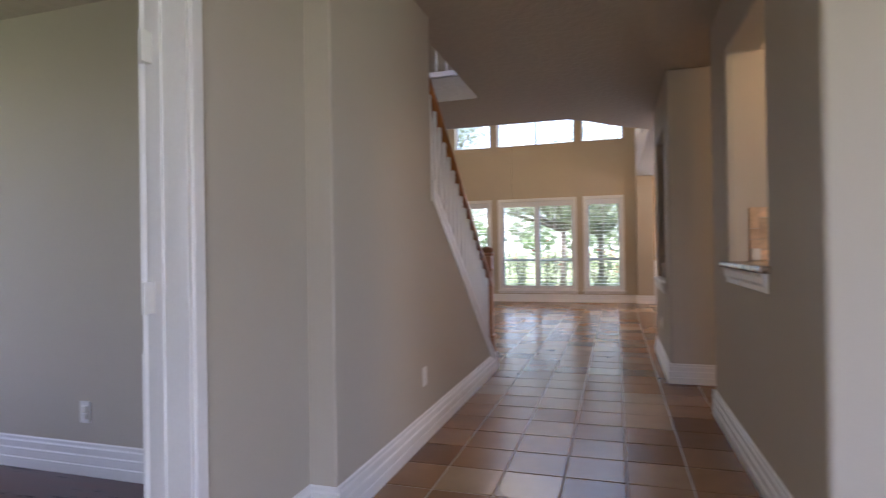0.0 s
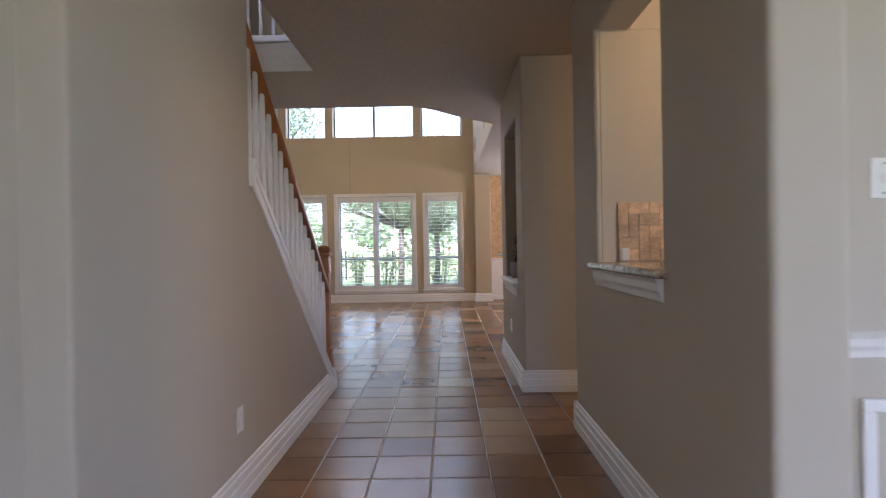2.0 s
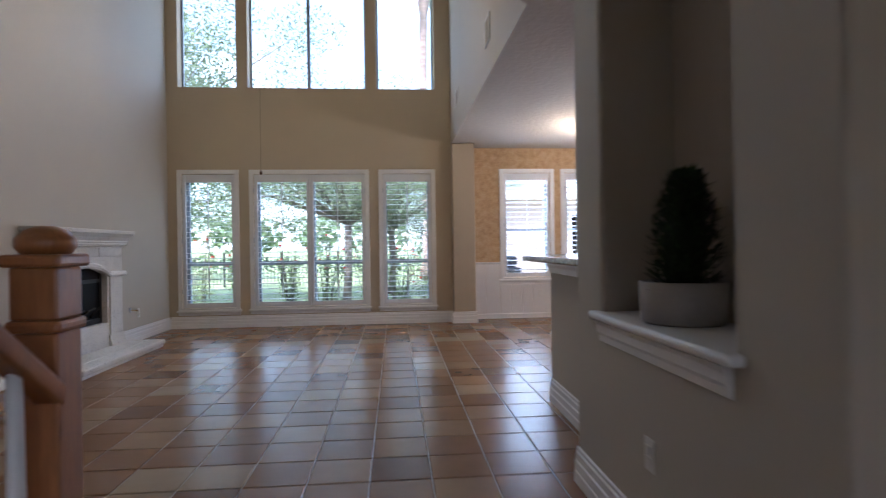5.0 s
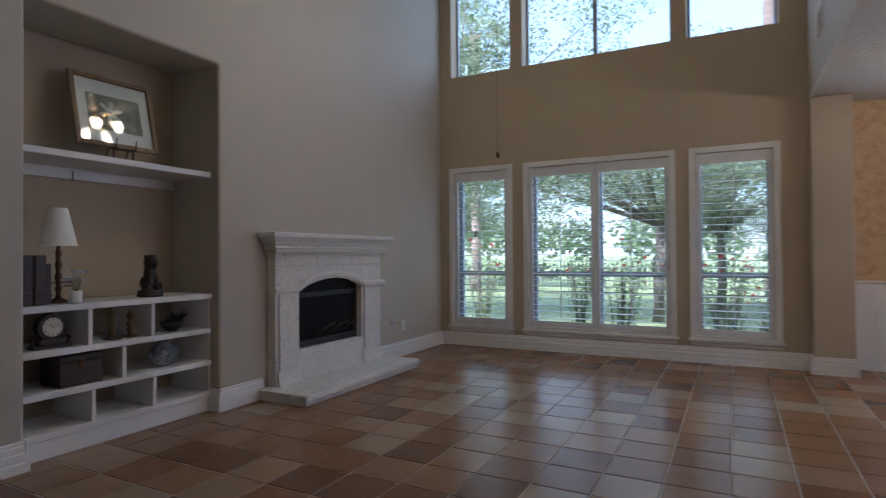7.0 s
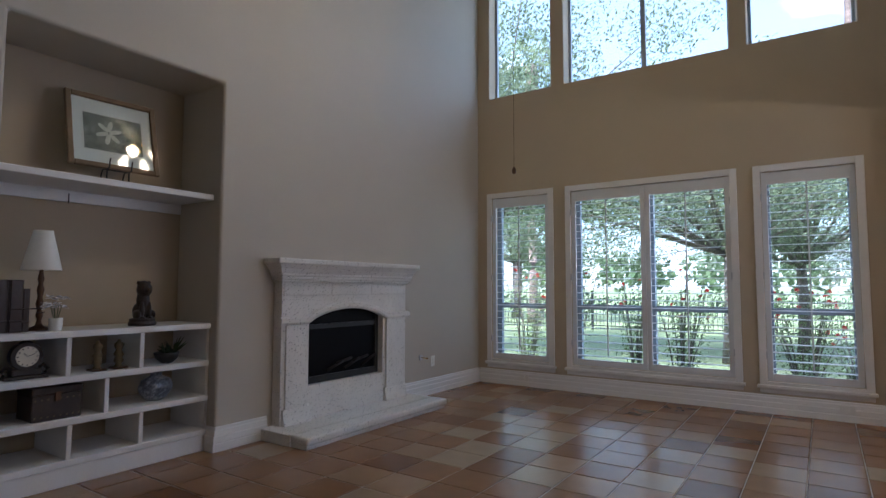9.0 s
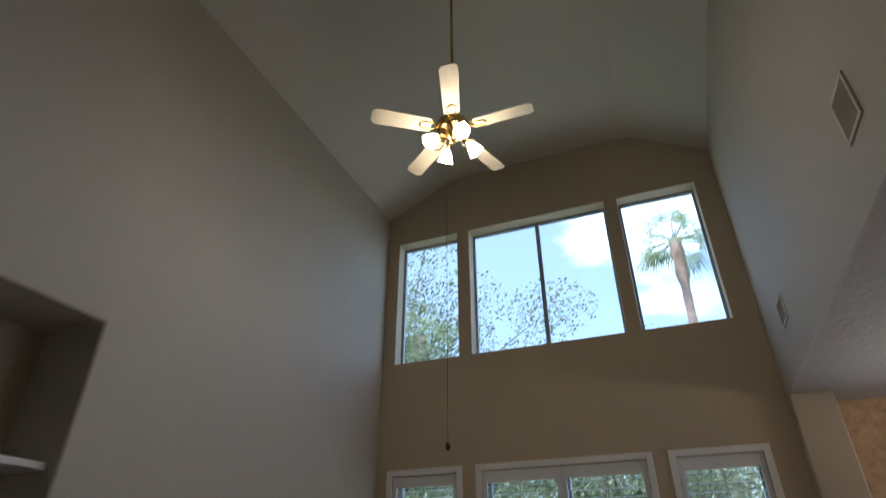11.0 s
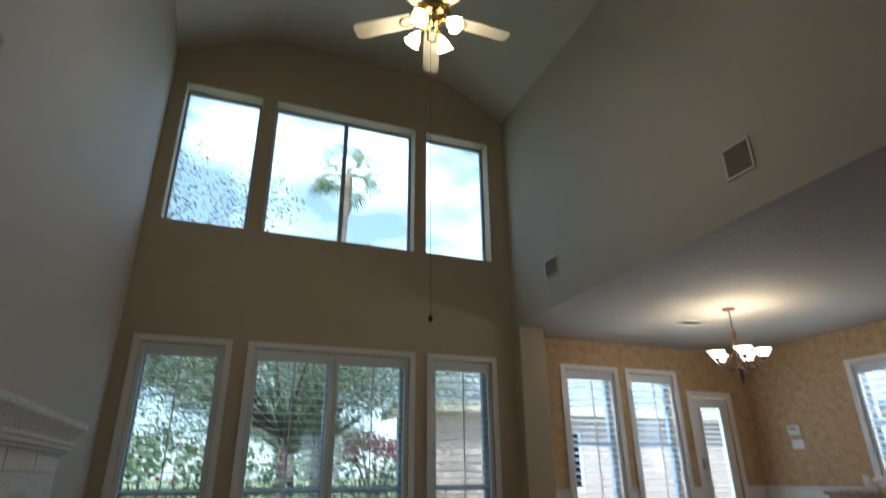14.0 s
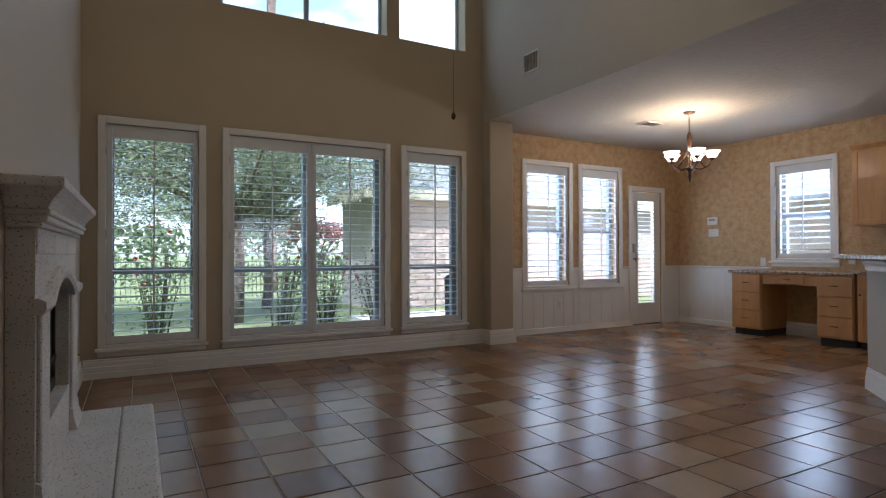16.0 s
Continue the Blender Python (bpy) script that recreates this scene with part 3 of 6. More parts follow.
part("display", B((-0.028, -0.024, -0.05, 0.05, 0.0, 0.035)), M_BLUE, t)

# pass-through sill and apron, niche sill
def sill(name, label, x0, x1, y0, y1, z, stone):
    t = thing(name, label, "sill", kind="structure", at=(0, 0, 0))
    part("top", box(bmesh.new(), x0 - 0.045, x1, y0, y1, z - 0.035, z, 0.014, 3), M_GRANITE if stone else M_WHITE, t)
    part("apron", run(bmesh.new(), (x0, y1 - 0.05), (x0, y0 + 0.05), ((0, z - 0.13), (0.01, z - 0.125), (0.012, z - 0.1), (0.022, z - 0.085), (0.024, z - 0.055), (0.036, z - 0.036), (0, z - 0.036))), M_WHITE, t)


sill("sill_pass_through", "granite pass-through ledge on white moulding", HR, HR + 0.44, 2.29, 3.345, 1.095, True)
sill("sill_niche", "white moulded sill of the plant niche", 0.597, 0.929, 5.06, 6.11, 0.875, False)
bm = B((HR + 0.206, HR + 0.42, 2.0, 3.299, 0, 1.0485))
structure("wall_kitchen_knee", bm, M_WALL, "beige knee wall carrying the pass-through ledge")

# ---------------------------------------------------------------- windows with plantation shutters

def louvre_mesh(w, mat=None):
    bm = bmesh.new()
    sec = ((-0.031, 0), (-0.018, 0.0035), (0.018, 0.0035), (0.031, 0), (0.018, -0.0035), (-0.018, -0.0035))
    return mesh_of("louvre", extrude_x(bm, sec, -w / 2, w / 2), mat or M_SHUT)


def shutter_window(name, label, x0, x1, z0, z1, panels, tilt, kind="structure", rail_at=None, pitch=0.078, deep=0.2):
    """Casing, sill, sash and shutters of one window. Local frame: x along the wall, -y into the room, y = 0 the wall's face."""
    t = thing(name, label, "window", kind=kind)
    c = 0.065
    bm = bmesh.new()
    box(bm, x0 - c, x0, -0.022, 0, z0 - 0.03, z1 + c, 0.004, 1)
    box(bm, x1, x1 + c, -0.022, 0, z0 - 0.03, z1 + c, 0.004, 1)
    box(bm, x0, x1, -0.021, 0, z1, z1 + c, 0.004, 1)
    box(bm, x0, x1, -0.021, 0, z0 - 0.03, z0, 0.004, 1)
    part("window_frame", bm, M_WHITE, t)
    part("window_sill", box(bmesh.new(), x0 - c - 0.02, x1 + c + 0.02, -0.045, 0, z0 - 0.062, z0 - 0.031, 0.006, 2), M_WHITE, t)
    part("apron", run(bmesh.new(), (x0 - c, 0), (x1 + c, 0), ((0, z0 - 0.11), (0.01, z0 - 0.108), (0.012, z0 - 0.08), (0.02, z0 - 0.063), (0, z0 - 0.063))), M_WHITE, t)
    zr = rail_at or (z0 + z1) / 2 - 0.35
    bm = bmesh.new()
    for a, b in ((x0, x0 + 0.06), (x1 - 0.06, x1)):
        box(bm, a, b, 0.145, 0.2, z0, z1)
    box(bm, x0 + 0.06, x1 - 0.06, 0.145, 0.2, z0, z0 + 0.05)
    box(bm, x0 + 0.06, x1 - 0.06, 0.145, 0.2, z1 - 0.05, z1)
    box(bm, x0 + 0.06, x1 - 0.06, 0.14, 0.195, zr - 0.028, zr + 0.028)
    if panels == 2:
        box(bm, (x0 + x1) / 2 - 0.06, (x0 + x1) / 2 + 0.06, 0.135, 0.205, z0 + 0.05, zr - 0.028)
        box(bm, (x0 + x1) / 2 - 0.06, (x0 + x1) / 2 + 0.06, 0.135, 0.205, zr + 0.028, z1 - 0.05)
    part("sash", bm, M_BLUE, t, "blue-grey window sash with a meeting rail")
    pane = part("pane", B((x0 + 0.06, x1 - 0.06, 0.168, 0.172, z0 + 0.05, zr - 0.028), (x0 + 0.06, x1 - 0.06, 0.168, 0.172, zr + 0.028, z1 - 0.05)), M_GLASS, t)
    pane.visible_shadow = False
    w = (x1 - x0) / panels
    st = 0.048
    me = louvre_mesh(w - 2 * st - 0.008)
    for k in range(panels):
        a, b = x0 + k * w + 0.002, x0 + (k + 1) * w - 0.002
        bm = bmesh.new()
        box(bm, a, a + st, 0.012, 0.04, z0 + 0.003, z1 - 0.003, 0.003, 1)
        box(bm, b - st, b, 0.012, 0.04, z0 + 0.003, z1 - 0.003, 0.003, 1)
        box(bm, a + st, b - st, 0.013, 0.039, z0 + 0.003, z0 + 0.07)
        box(bm, a + st, b - st, 0.013, 0.039, z1 - 0.12, z1 - 0.003)
        sh = part("shutter", bm, M_SHUT, t)
        n = int((z1 - z0 - 0.19) / pitch)
        for i in range(n):
            lv = new("louvre", me)
            lv.parent = sh
            lv.location = ((a + b) / 2, 0.026, z0 + 0.075 + (i + 0.5) * (z1 - z0 - 0.195) / n)
            lv.rotation_euler = (radians(tilt), 0, 0)
        part("tilt_rod", B(((a + b) / 2 - 0.006, (a + b) / 2 + 0.006, -0.024, -0.012, z0 + 0.13, z1 - 0.12)), M_SHUT, sh)
        for zz in (z0 + 0.25, (z0 + z1) / 2, z1 - 0.25):
            hx = a if k == 0 else b
            part("hinge", B((hx - 0.006, hx + 0.006, -0.027, 0.012, zz - 0.035, zz + 0.035)), M_STEEL, sh)
    return t


for i, (x0, x1, z0, z1) in enumerate(LOW):
    o = shutter_window("window_%d" % (i + 1), ("tall white-cased window with open white plantation shutters", "wide double window with two open white plantation shutters",
                       "tall white-cased window with open white plantation shutters")[i], x0, x1, z0, z1, 2 if i == 1 else 1, 4, rail_at=0.955)
    o.location = (0, WY, 0)
for i, (x0, x1) in enumerate(BRK):
    o = shutter_window("window_%d" % (i + 4), "white-cased breakfast window with tilted white shutters", x0, x1, 0.66, 2.345, 1, -15, rail_at=1.42)
    o.location = (0, BY, 0)
o = shutter_window("window_6", "white-cased window with shutters above the desk", -0.365, 0.365, 1.03, 2.305, 1, -17, rail_at=1.62)
o.location, o.rotation_euler = (EX, 10.65, 0), (0, 0, -math.pi / 2)

# upper fixed windows in deep plaster reveals
for i, (x0, x1, z0, z1) in enumerate(UPP):
    t = thing("window_%d" % (i + 7), "high fixed window in a deep plaster reveal", "window", kind="structure")
    bm = bmesh.new()
    y0, y1, f = WY + 0.17, WY + 0.21, 0.03
    box(bm, x0, x0 + f, y0, y1, z0, z1)
    box(bm, x1 - f, x1, y0, y1, z0, z1)
    box(bm, x0 + f, x1 - f, y0, y1, z0, z0 + f)
    box(bm, x0 + f, x1 - f, y0, y1, z1 - f, z1)
    if i == 1:
        box(bm, -1.605, -1.555, y0 - 0.005, y1, z0 + f, z1 - f)
    part("window_frame", bm, M_BLUE, t)
    cuts = [x0 + f, -1.605, -1.555, x1 - f] if i == 1 else [x0 + f, x1 - f]
    for a, b in zip(cuts[::2], cuts[1::2]):
        part("pane", B((a, b, y0 + 0.018, y0 + 0.022, z0 + f, z1 - f)), M_GLASS, t).visible_shadow = False

# ---------------------------------------------------------------- back door
t = thing("door_1", "white half-glazed back door with shutters in its light", "door", kind="structure")
bm = bmesh.new()
box(bm, 3.417, 3.49, BY - 0.022, BY, 0, 2.15, 0.004, 1)
box(bm, 4.15, 4.223, BY - 0.022, BY, 0, 2.15, 0.004, 1)
box(bm, 3.49, 4.15, BY - 0.021, BY, 2.075, 2.15, 0.004, 1)
part("door_frame", bm, M_WHITE, t)
bm = slab("y", BY + 0.02, BY + 0.062, 3.493, 4.147, 0.012, 2.066, [(3.64, 4.0, 0.33, 1.93)])
leafd = part("door_leaf", bm, M_WHITE, t)
bm = bmesh.new()
for x0, x1, z0, z1 in ((3.615, 3.645, 0.305, 1.955), (3.995, 4.025, 0.305, 1.955), (3.645, 3.995, 0.305, 0.335), (3.645, 3.995, 1.925, 1.955)):
    box(bm, x0, x1, BY + 0.004, BY + 0.02, z0, z1, 0.004, 1)
part("glazing_bead", bm, M_WHITE, leafd)
part("pane", B((3.64, 4.0, BY + 0.045, BY + 0.05, 0.33, 1.93)), M_GLASS, leafd).visible_shadow = False
me = louvre_mesh(0.35, M_BLIND)
for i in range(24):
    lv = new("louvre", me)
    lv.parent = leafd
    lv.location, lv.rotation_euler, lv.scale = (3.82, BY + 0.024, 0.365 + i * 0.0655), (radians(-24), 0, 0), (1, 0.62, 1)
bm = bmesh.new()
tube(bm, [(3.555, BY + 0.02, 1.02), (3.555, BY - 0.03, 1.02)], 0.012, 10)
tube(bm, [(3.555, BY - 0.028, 1.02), (3.555, BY - 0.05, 1.02)], [0.026, 0.02], 14)
part("door_knob", bm, M_STEEL, leafd, "brushed steel knob")
part("keypad_lock", box(bmesh.new(), 3.525, 3.585, BY - 0.02, BY + 0.02, 1.12, 1.26, 0.008, 2), M_STEEL, leafd)
part("threshold", B((3.49, 4.15, BY, BY + 0.2, -0.01, 0.011)), M_DARK, t)

# study door, standing open, with its frame
t = thing("door_2", "white panelled study door standing open", "door", kind="structure")
bm = bmesh.new()
box(bm, -1.139, -1.118, 0.933, 0.985, 0, 2.135, 0.005, 2)
box(bm, -1.139, -1.118, 0.008, 0.08, 0, 2.135, 0.005, 2)
box(bm, -1.139, -1.118, 0.08, 0.933, 2.06, 2.135, 0.005, 2)
box(bm, -1.29, -1.128, 0.916, 0.933, 0, 2.06)
box(bm, -1.29, -1.128, 0.08, 0.097, 0, 2.06)
box(bm, -1.29, -1.128, 0.097, 0.916, 2.043, 2.06)
box(bm, -1.235, -1.22, 0.905, 0.916, 0, 2.043)
part("door_frame", bm, M_WHITE, t)
bm = bmesh.new()
box(bm, -0.80, 0, 0, 0.036, 0.012, 2.035, 0.003, 1)
for z0, z1 in ((0.2, 0.85), (1.05, 1.85)):
    for x0, x1 in ((-0.72, -0.45), (-0.36, -0.09)):
        box(bm, x0, x1, -0.006, 0.0, z0, z1, 0.004, 1)
leafs = part("door_leaf", bm, M_WHITE, t)
leafs.location, leafs.rotation_euler = (-1.30, 0.905, 0), (0, 0, radians(-46))
for zz in (0.22, 1.05, 1.85):
    bm = bmesh.new()
    box(bm, -1.272, -1.26, 0.875, 0.916, zz - 0.05, zz + 0.05)
    tube(bm, [(-1.278, 0.89, zz - 0.052), (-1.278, 0.89, zz + 0.052)], 0.008, 8)
    part("hinge", bm, M_PLASTIC, t, "painted hinge")

# wainscot in the breakfast room: boards, cap and base
t = thing("wainscot", "white tongue-and-groove wainscot with a cap rail", "wainscot", kind="structure")
bw = 0.2
me = mesh_of("board", box(bmesh.new(), 0, bw - 0.002, -0.012, 0, 0.08, 0.87, 0.002, 1), M_WHITE)
for xa, xb, top in ((0.938, 1.394, 0.87), (1.396, 2.297, 0.549), (2.299, 2.404, 0.87), (2.406, 3.286, 0.549), (3.288, 3.416, 0.87)):
    n = max(1, round((xb - xa) / bw))
    w = (xb - xa) / n
    for k in range(n):
        part("board", box(bmesh.new(), xa + k * w + 0.001, xa + (k + 1) * w - 0.001, BY - 0.012, BY, 0.08, top, 0.002, 1), M_WHITE, t)
y = BY - 0.014
while y - bw > 11.35:
    ob = new("board", me)
    ob.parent, ob.location, ob.rotation_euler = t, (EX, y, 0), (0, 0, -math.pi / 2)
    y -= bw
part("board", B((4.224, EX - 0.014, BY - 0.012, BY, 0.08, 0.87)), M_WHITE, t)
CAP = ((0, 0.87), (0.014, 0.87), (0.02, 0.885), (0.034, 0.89), (0.034, 0.905), (0, 0.91))
FOOT = ((0, 0), (0.02, 0), (0.02, 0.07), (0.012, 0.08), (0, 0.08))
bm = bmesh.new()
for a, b in (((0.936, BY), (1.395, BY)), ((2.298, BY), (2.405, BY)), ((3.287, BY), (3.416, BY)), ((4.224, BY), (EX, BY)), ((EX, BY), (EX, 11.1))):
    run(bm, a, b, CAP)
part("cap_rail", bm, M_WHITE, t)
bm = bmesh.new()
for a, b in (((0.936, BY), (3.416, BY)), ((4.224, BY), (EX, BY)), ((EX, BY), (EX, 11.32))):
    run(bm, a, b, FOOT)
part("base_rail", bm, M_WHITE, t)

# ---------------------------------------------------------------- staircase
t = thing("staircase", "staircase with white balusters and a stained oak handrail", "staircase", kind="structure")
N = 16
rise, go = LZ / N, 0.237
for i in range(N):
    y1 = 5.0 - i * go
    if y1 - go < 1.97:
        break
    part("riser", B((-2.11, HL - 0.142, y1 - 0.02, y1, i * rise, (i + 1) * rise - 0.03)), M_WHITE, t)
    part("tread", box(bmesh.new(), -2.11, HL - 0.142, y1 - go - 0.02, y1 + 0.02, (i + 1) * rise - 0.03, (i + 1) * rise, 0.008, 2), M_OAK, t)
bm = bmesh.new()
Y0, Y1 = 3.0, 5.02
extrude_x(bm, ((Y0, ZS(Y0)), (Y1, ZS(Y1)), (Y1, ZS(Y1) - 0.04), (Y0, ZS(Y0) - 0.04)), HL - 0.16, HL + 0.02)
extrude_x(bm, ((Y0, ZS(Y0) - 0.041), (Y1, ZS(Y1) - 0.041), (Y1, ZS(Y1) - 0.10), (Y0, ZS(Y0) - 0.10)), HL - 0.001, HL + 0.012)
box(bm, HL - 0.16, HL + 0.025, 2.985, 3.02, 1.52, 1.66)
part("stringer_cap", bm, M_WHITE, t)
zs = ZS
bm = bmesh.new()
prof = [(0.024, 0), (0.024, 0.12), (0.019, 0.125), (0.024, 0.14), (0.017, 0.16), (0.018, 0.5), (0.015, 0.82)]
turned(bm, 0, 0, prof, 8)
bal = mesh_of("baluster", bm, M_WHITE)
XR = HL - 0.07
n = 17
for i in range(n):
    y = 3.08 + i * (4.93 - 3.08) / (n - 1)
    ob = new("baluster", bal)
    ob.parent, ob.location = t, (XR, y, zs(y) - 0.01)
hz = lambda y: zs(y) + 0.825
bm = bmesh.new()
sec = ((-0.03, -0.032), (-0.022, -0.04), (0.022, -0.04), (0.03, -0.032), (0.034, 0.005), (0.022, 0.024), (0, 0.03), (-0.022, 0.024), (-0.034, 0.005))
ra = [bm.verts.new((XR + u, 3.002, hz(3.002) + v)) for u, v in sec]
rb = [bm.verts.new((XR + u, 5.05, hz(5.05) + v)) for u, v in sec]
for i in range(len(sec)):
    j = (i + 1) % len(sec)
    bm.faces.new((ra[i], ra[j], rb[j], rb[i])).smooth = True
bm.faces.new(ra[::-1])
bm.faces.new(rb)
part("handrail", bm, M_OAK, t)
bm = bmesh.new()
NX, NY = -1.105, 5.085
box(bm, NX - 0.062, NX + 0.062, NY - 0.062, NY + 0.062, 0, 0.30, 0.006, 2)
box(bm, NX - 0.07, NX + 0.07, NY - 0.07, NY + 0.07, 0.30, 0.33, 0.01, 2)
box(bm, NX - 0.05, NX + 0.05, NY - 0.05, NY + 0.05, 0.33, 0.98, 0.006, 2)
box(bm, NX - 0.06, NX + 0.06, NY - 0.06, NY + 0.06, 0.98, 1.01, 0.01, 2)
box(bm, NX - 0.052, NX + 0.052, NY - 0.052, NY + 0.052, 1.01, 1.13, 0.006, 2)
box(bm, NX - 0.066, NX + 0.066, NY - 0.066, NY + 0.066, 1.13, 1.16, 0.008, 2)
turned(bm, NX, NY, [(0.05, 1.16), (0.062, 1.175), (0.062, 1.195), (0.045, 1.215), (0.02, 1.225)], 16)
part("newel_post", bm, M_OAK, t, "stained oak newel post with a button cap")
# upstairs rail over the stairwell
t = thing("loft_railing", "white upstairs railing over the stairwell", "railing", kind="structure")
part("base_trim", box(bmesh.new(), -2.12, -1.0, 5.02, 5.12, LZ + 0.001, LZ + 0.06, 0.01, 2), M_WHITE, t)
part("handrail", box(bmesh.new(), -2.12, -1.0, 5.05, 5.11, 3.95, 4.01, 0.01, 2), M_OAK, t)
me = mesh_of("baluster", turned(bmesh.new(), 0, 0, [(0.018, 0), (0.018, 0.12), (0.013, 0.16), (0.014, 0.5), (0.011, 0.89)], 8), M_WHITE)
for i in range(10):
    ob = new("baluster", me)
    ob.parent, ob.location = t, (-2.06 + i * 0.11, 5.08, LZ + 0.06)

# ---------------------------------------------------------------- fireplace
def fireplace():
    t = thing("fireplace", "pitted white cast-stone fireplace with a black gas firebox", "fireplace")
    y0, y1 = 9.10, 10.68
    xb, xf = LX + 0.002, -3.545
    yc = (y0 + y1) / 2
    oy0, oy1, spring, crown = 9.38, 10.33, 0.905, 1.008
    # surround with an arched opening
    bm = bmesh.new()
    arch = [(oy0 + (oy1 - oy0) * i / 14, spring + (crown - spring) * math.sin(math.pi * i / 14) ** 0.7) for i in range(15)]
    box(bm, xb, xf, y0, oy0, 0.09, 1.22)
    box(bm, xb, xf, oy1, y1, 0.09, 1.22)
    box(bm, xb, xf, oy0 + 0.001, oy1 - 0.001, 0.09, 0.36)
    for (a, za), (b, zb) in zip(arch, arch[1:]):
        f = [bm.verts.new(p) for p in ((xf, a, za), (xf, b, zb), (xf, b, 1.22), (xf, a, 1.22), (xb, a, za), (xb, b, zb), (xb, b, 1.22), (xb, a, 1.22))]
        for q in ((0, 1, 2, 3), (4, 7, 6, 5), (0, 4, 5, 1), (2, 6, 7, 3)):
            bm.faces.new([f[i] for i in q])
    bmesh.ops.remove_doubles(bm, verts=bm.verts[:], dist=0.002)
    part("surround", bm, M_STONEP, t)
    # capital band that steps over the arch
    bm = bmesh.new()
    sec = ((0, -0.03), (0.03, -0.03), (0.042, -0.01), (0.042, 0.02), (0.02, 0.034), (0, 0.034))
    path = [(y0 - 0.03, spring)] + [(oy0 - 0.03, spring)] + [(y, z + 0.012) for y, z in arch] + [(oy1 + 0.03, spring), (y1 + 0.03, spring)]
    rings = [[bm.verts.new((xf + u - 0.002, y, z + v)) for u, v in sec] for y, z in path]
    for r, q in zip(rings, rings[1:]):
        for i in range(len(sec)):
            bm.faces.new((r[i], r[(i + 1) % len(sec)], q[(i + 1) % len(sec)], q[i]))
    bm.faces.new(rings[0][::-1])
    bm.faces.new(rings[-1])
    part("arch_band", bm, M_STONEP, t)
    # raised leg panels with bell feet
    for a, b in ((9.135, 9.375), (10.365, 10.645)):
        bm = box(bmesh.new(), xf - 0.001, xf + 0.018, a, b, 0.2, 0.895, 0.006, 1)
        part("leg_panel", bm, M_STONEP, t)
    for a, b in ((9.115, 9.395), (10.345, 10.665)):
        bm = bmesh.new()
        run(bm, (xf - 0.001, b), (xf - 0.001, a), ((0, 0.09), (-0.045, 0.09), (-0.036, 0.12), (-0.026, 0.16), (-0.02, 0.21), (0, 0.22)))
        part("leg_foot", bm, M_STONEP, t)
    for i in range(3):
        a = y0 + 0.02 + i * 0.518
        part("frieze_panel", box(bmesh.new(), xf - 0.001, xf + 0.006, a, a + 0.505, 1.11, 1.215, 0.003, 1), M_STONEP, t)
    # mantel: stacked mouldings growing outward
    bm = bmesh.new()
    for o, h0, h1 in ((0.025, 1.215, 1.235), (0.045, 1.235, 1.262), (0.055, 1.262, 1.285)):
        part("moulding", box(bmesh.new(), xb, xf + o, y0 - o * 0.8, y1 + o * 0.8, h0, h1, 0.005, 1), M_STONEP, t)
    prof = ((0.045, 1.285), (0.052, 1.30), (0.066, 1.325), (0.088, 1.35), (0.10, 1.362))
    for (o, za), (p, zb) in zip(prof, prof[1:]):
        va = [bm.verts.new(q) for q in ((xb, y0 - o, za), (xf + o, y0 - o, za), (xf + o, y1 + o, za), (xb, y1 + o, za))]
        vb = [bm.verts.new(q) for q in ((xb, y0 - p, zb), (xf + p, y0 - p, zb), (xf + p, y1 + p, zb), (xb, y1 + p, zb))]
        for i in range(4):
            bm.faces.new((va[i], va[(i + 1) % 4], vb[(i + 1) % 4], vb[i]))
    box(bm, xb, -3.44, y0 - 0.115, y1 + 0.115, 1.362, 1.405, 0.008, 2)
    part("mantel_shelf", bm, M_STONEP, t)
    # hearth of two slabs with a rounded nose
    part("hearth_slab", box(bmesh.new(), xb, -3.29, 8.985, 10.79, 0, 0.088, 0.006, 2), M_STONEP, t)
    bm = bmesh.new()
    box(bm, -3.287, -3.10, 8.985, 10.79, 0.03, 0.09, 0.018, 3)
    box(bm, -3.287, -3.125, 9.0, 10.775, 0, 0.03)
    part("hearth_nose", bm, M_STONEP, t)
    # firebox
    bm = bmesh.new()
    box(bm, xb + 0.002, xb + 0.012, oy0 - 0.05, oy1 + 0.05, 0.30, 1.10)
    part("firebox_back", bm, M_FIRE, t)
    bm = bmesh.new()
    for a, b, c, d in ((oy0, oy0 + 0.045, 0.362, 1.0), (oy1 - 0.045, oy1, 0.362, 1.0), (oy0 + 0.045, oy1 - 0.045, 0.362, 0.42), (oy0 + 0.045, oy1 - 0.045, 0.82, 0.86)):
        box(bm, xb + 0.013, xb + 0.03, a, b, c, d)
    part("firebox_frame", bm, M_BLACK, t)
    part("firebox_glass", B((xb + 0.0125, xb + 0.016, oy0 + 0.045, oy1 - 0.045, 0.42, 0.82)), M_FIREGLASS, t)
    bm = bmesh.new()
    rl = random.Random(3)
    for i in range(5):
        y = 9.66 + i * 0.11
        tube(bm, [(xb + 0.022, y, 0.45 + 0.05 * (i % 2)), (xb + 0.025, y + 0.2, 0.50 + 0.06 * rl.random())], 0.014, 8)
    part("gas_logs", bm, M_LOG, t)


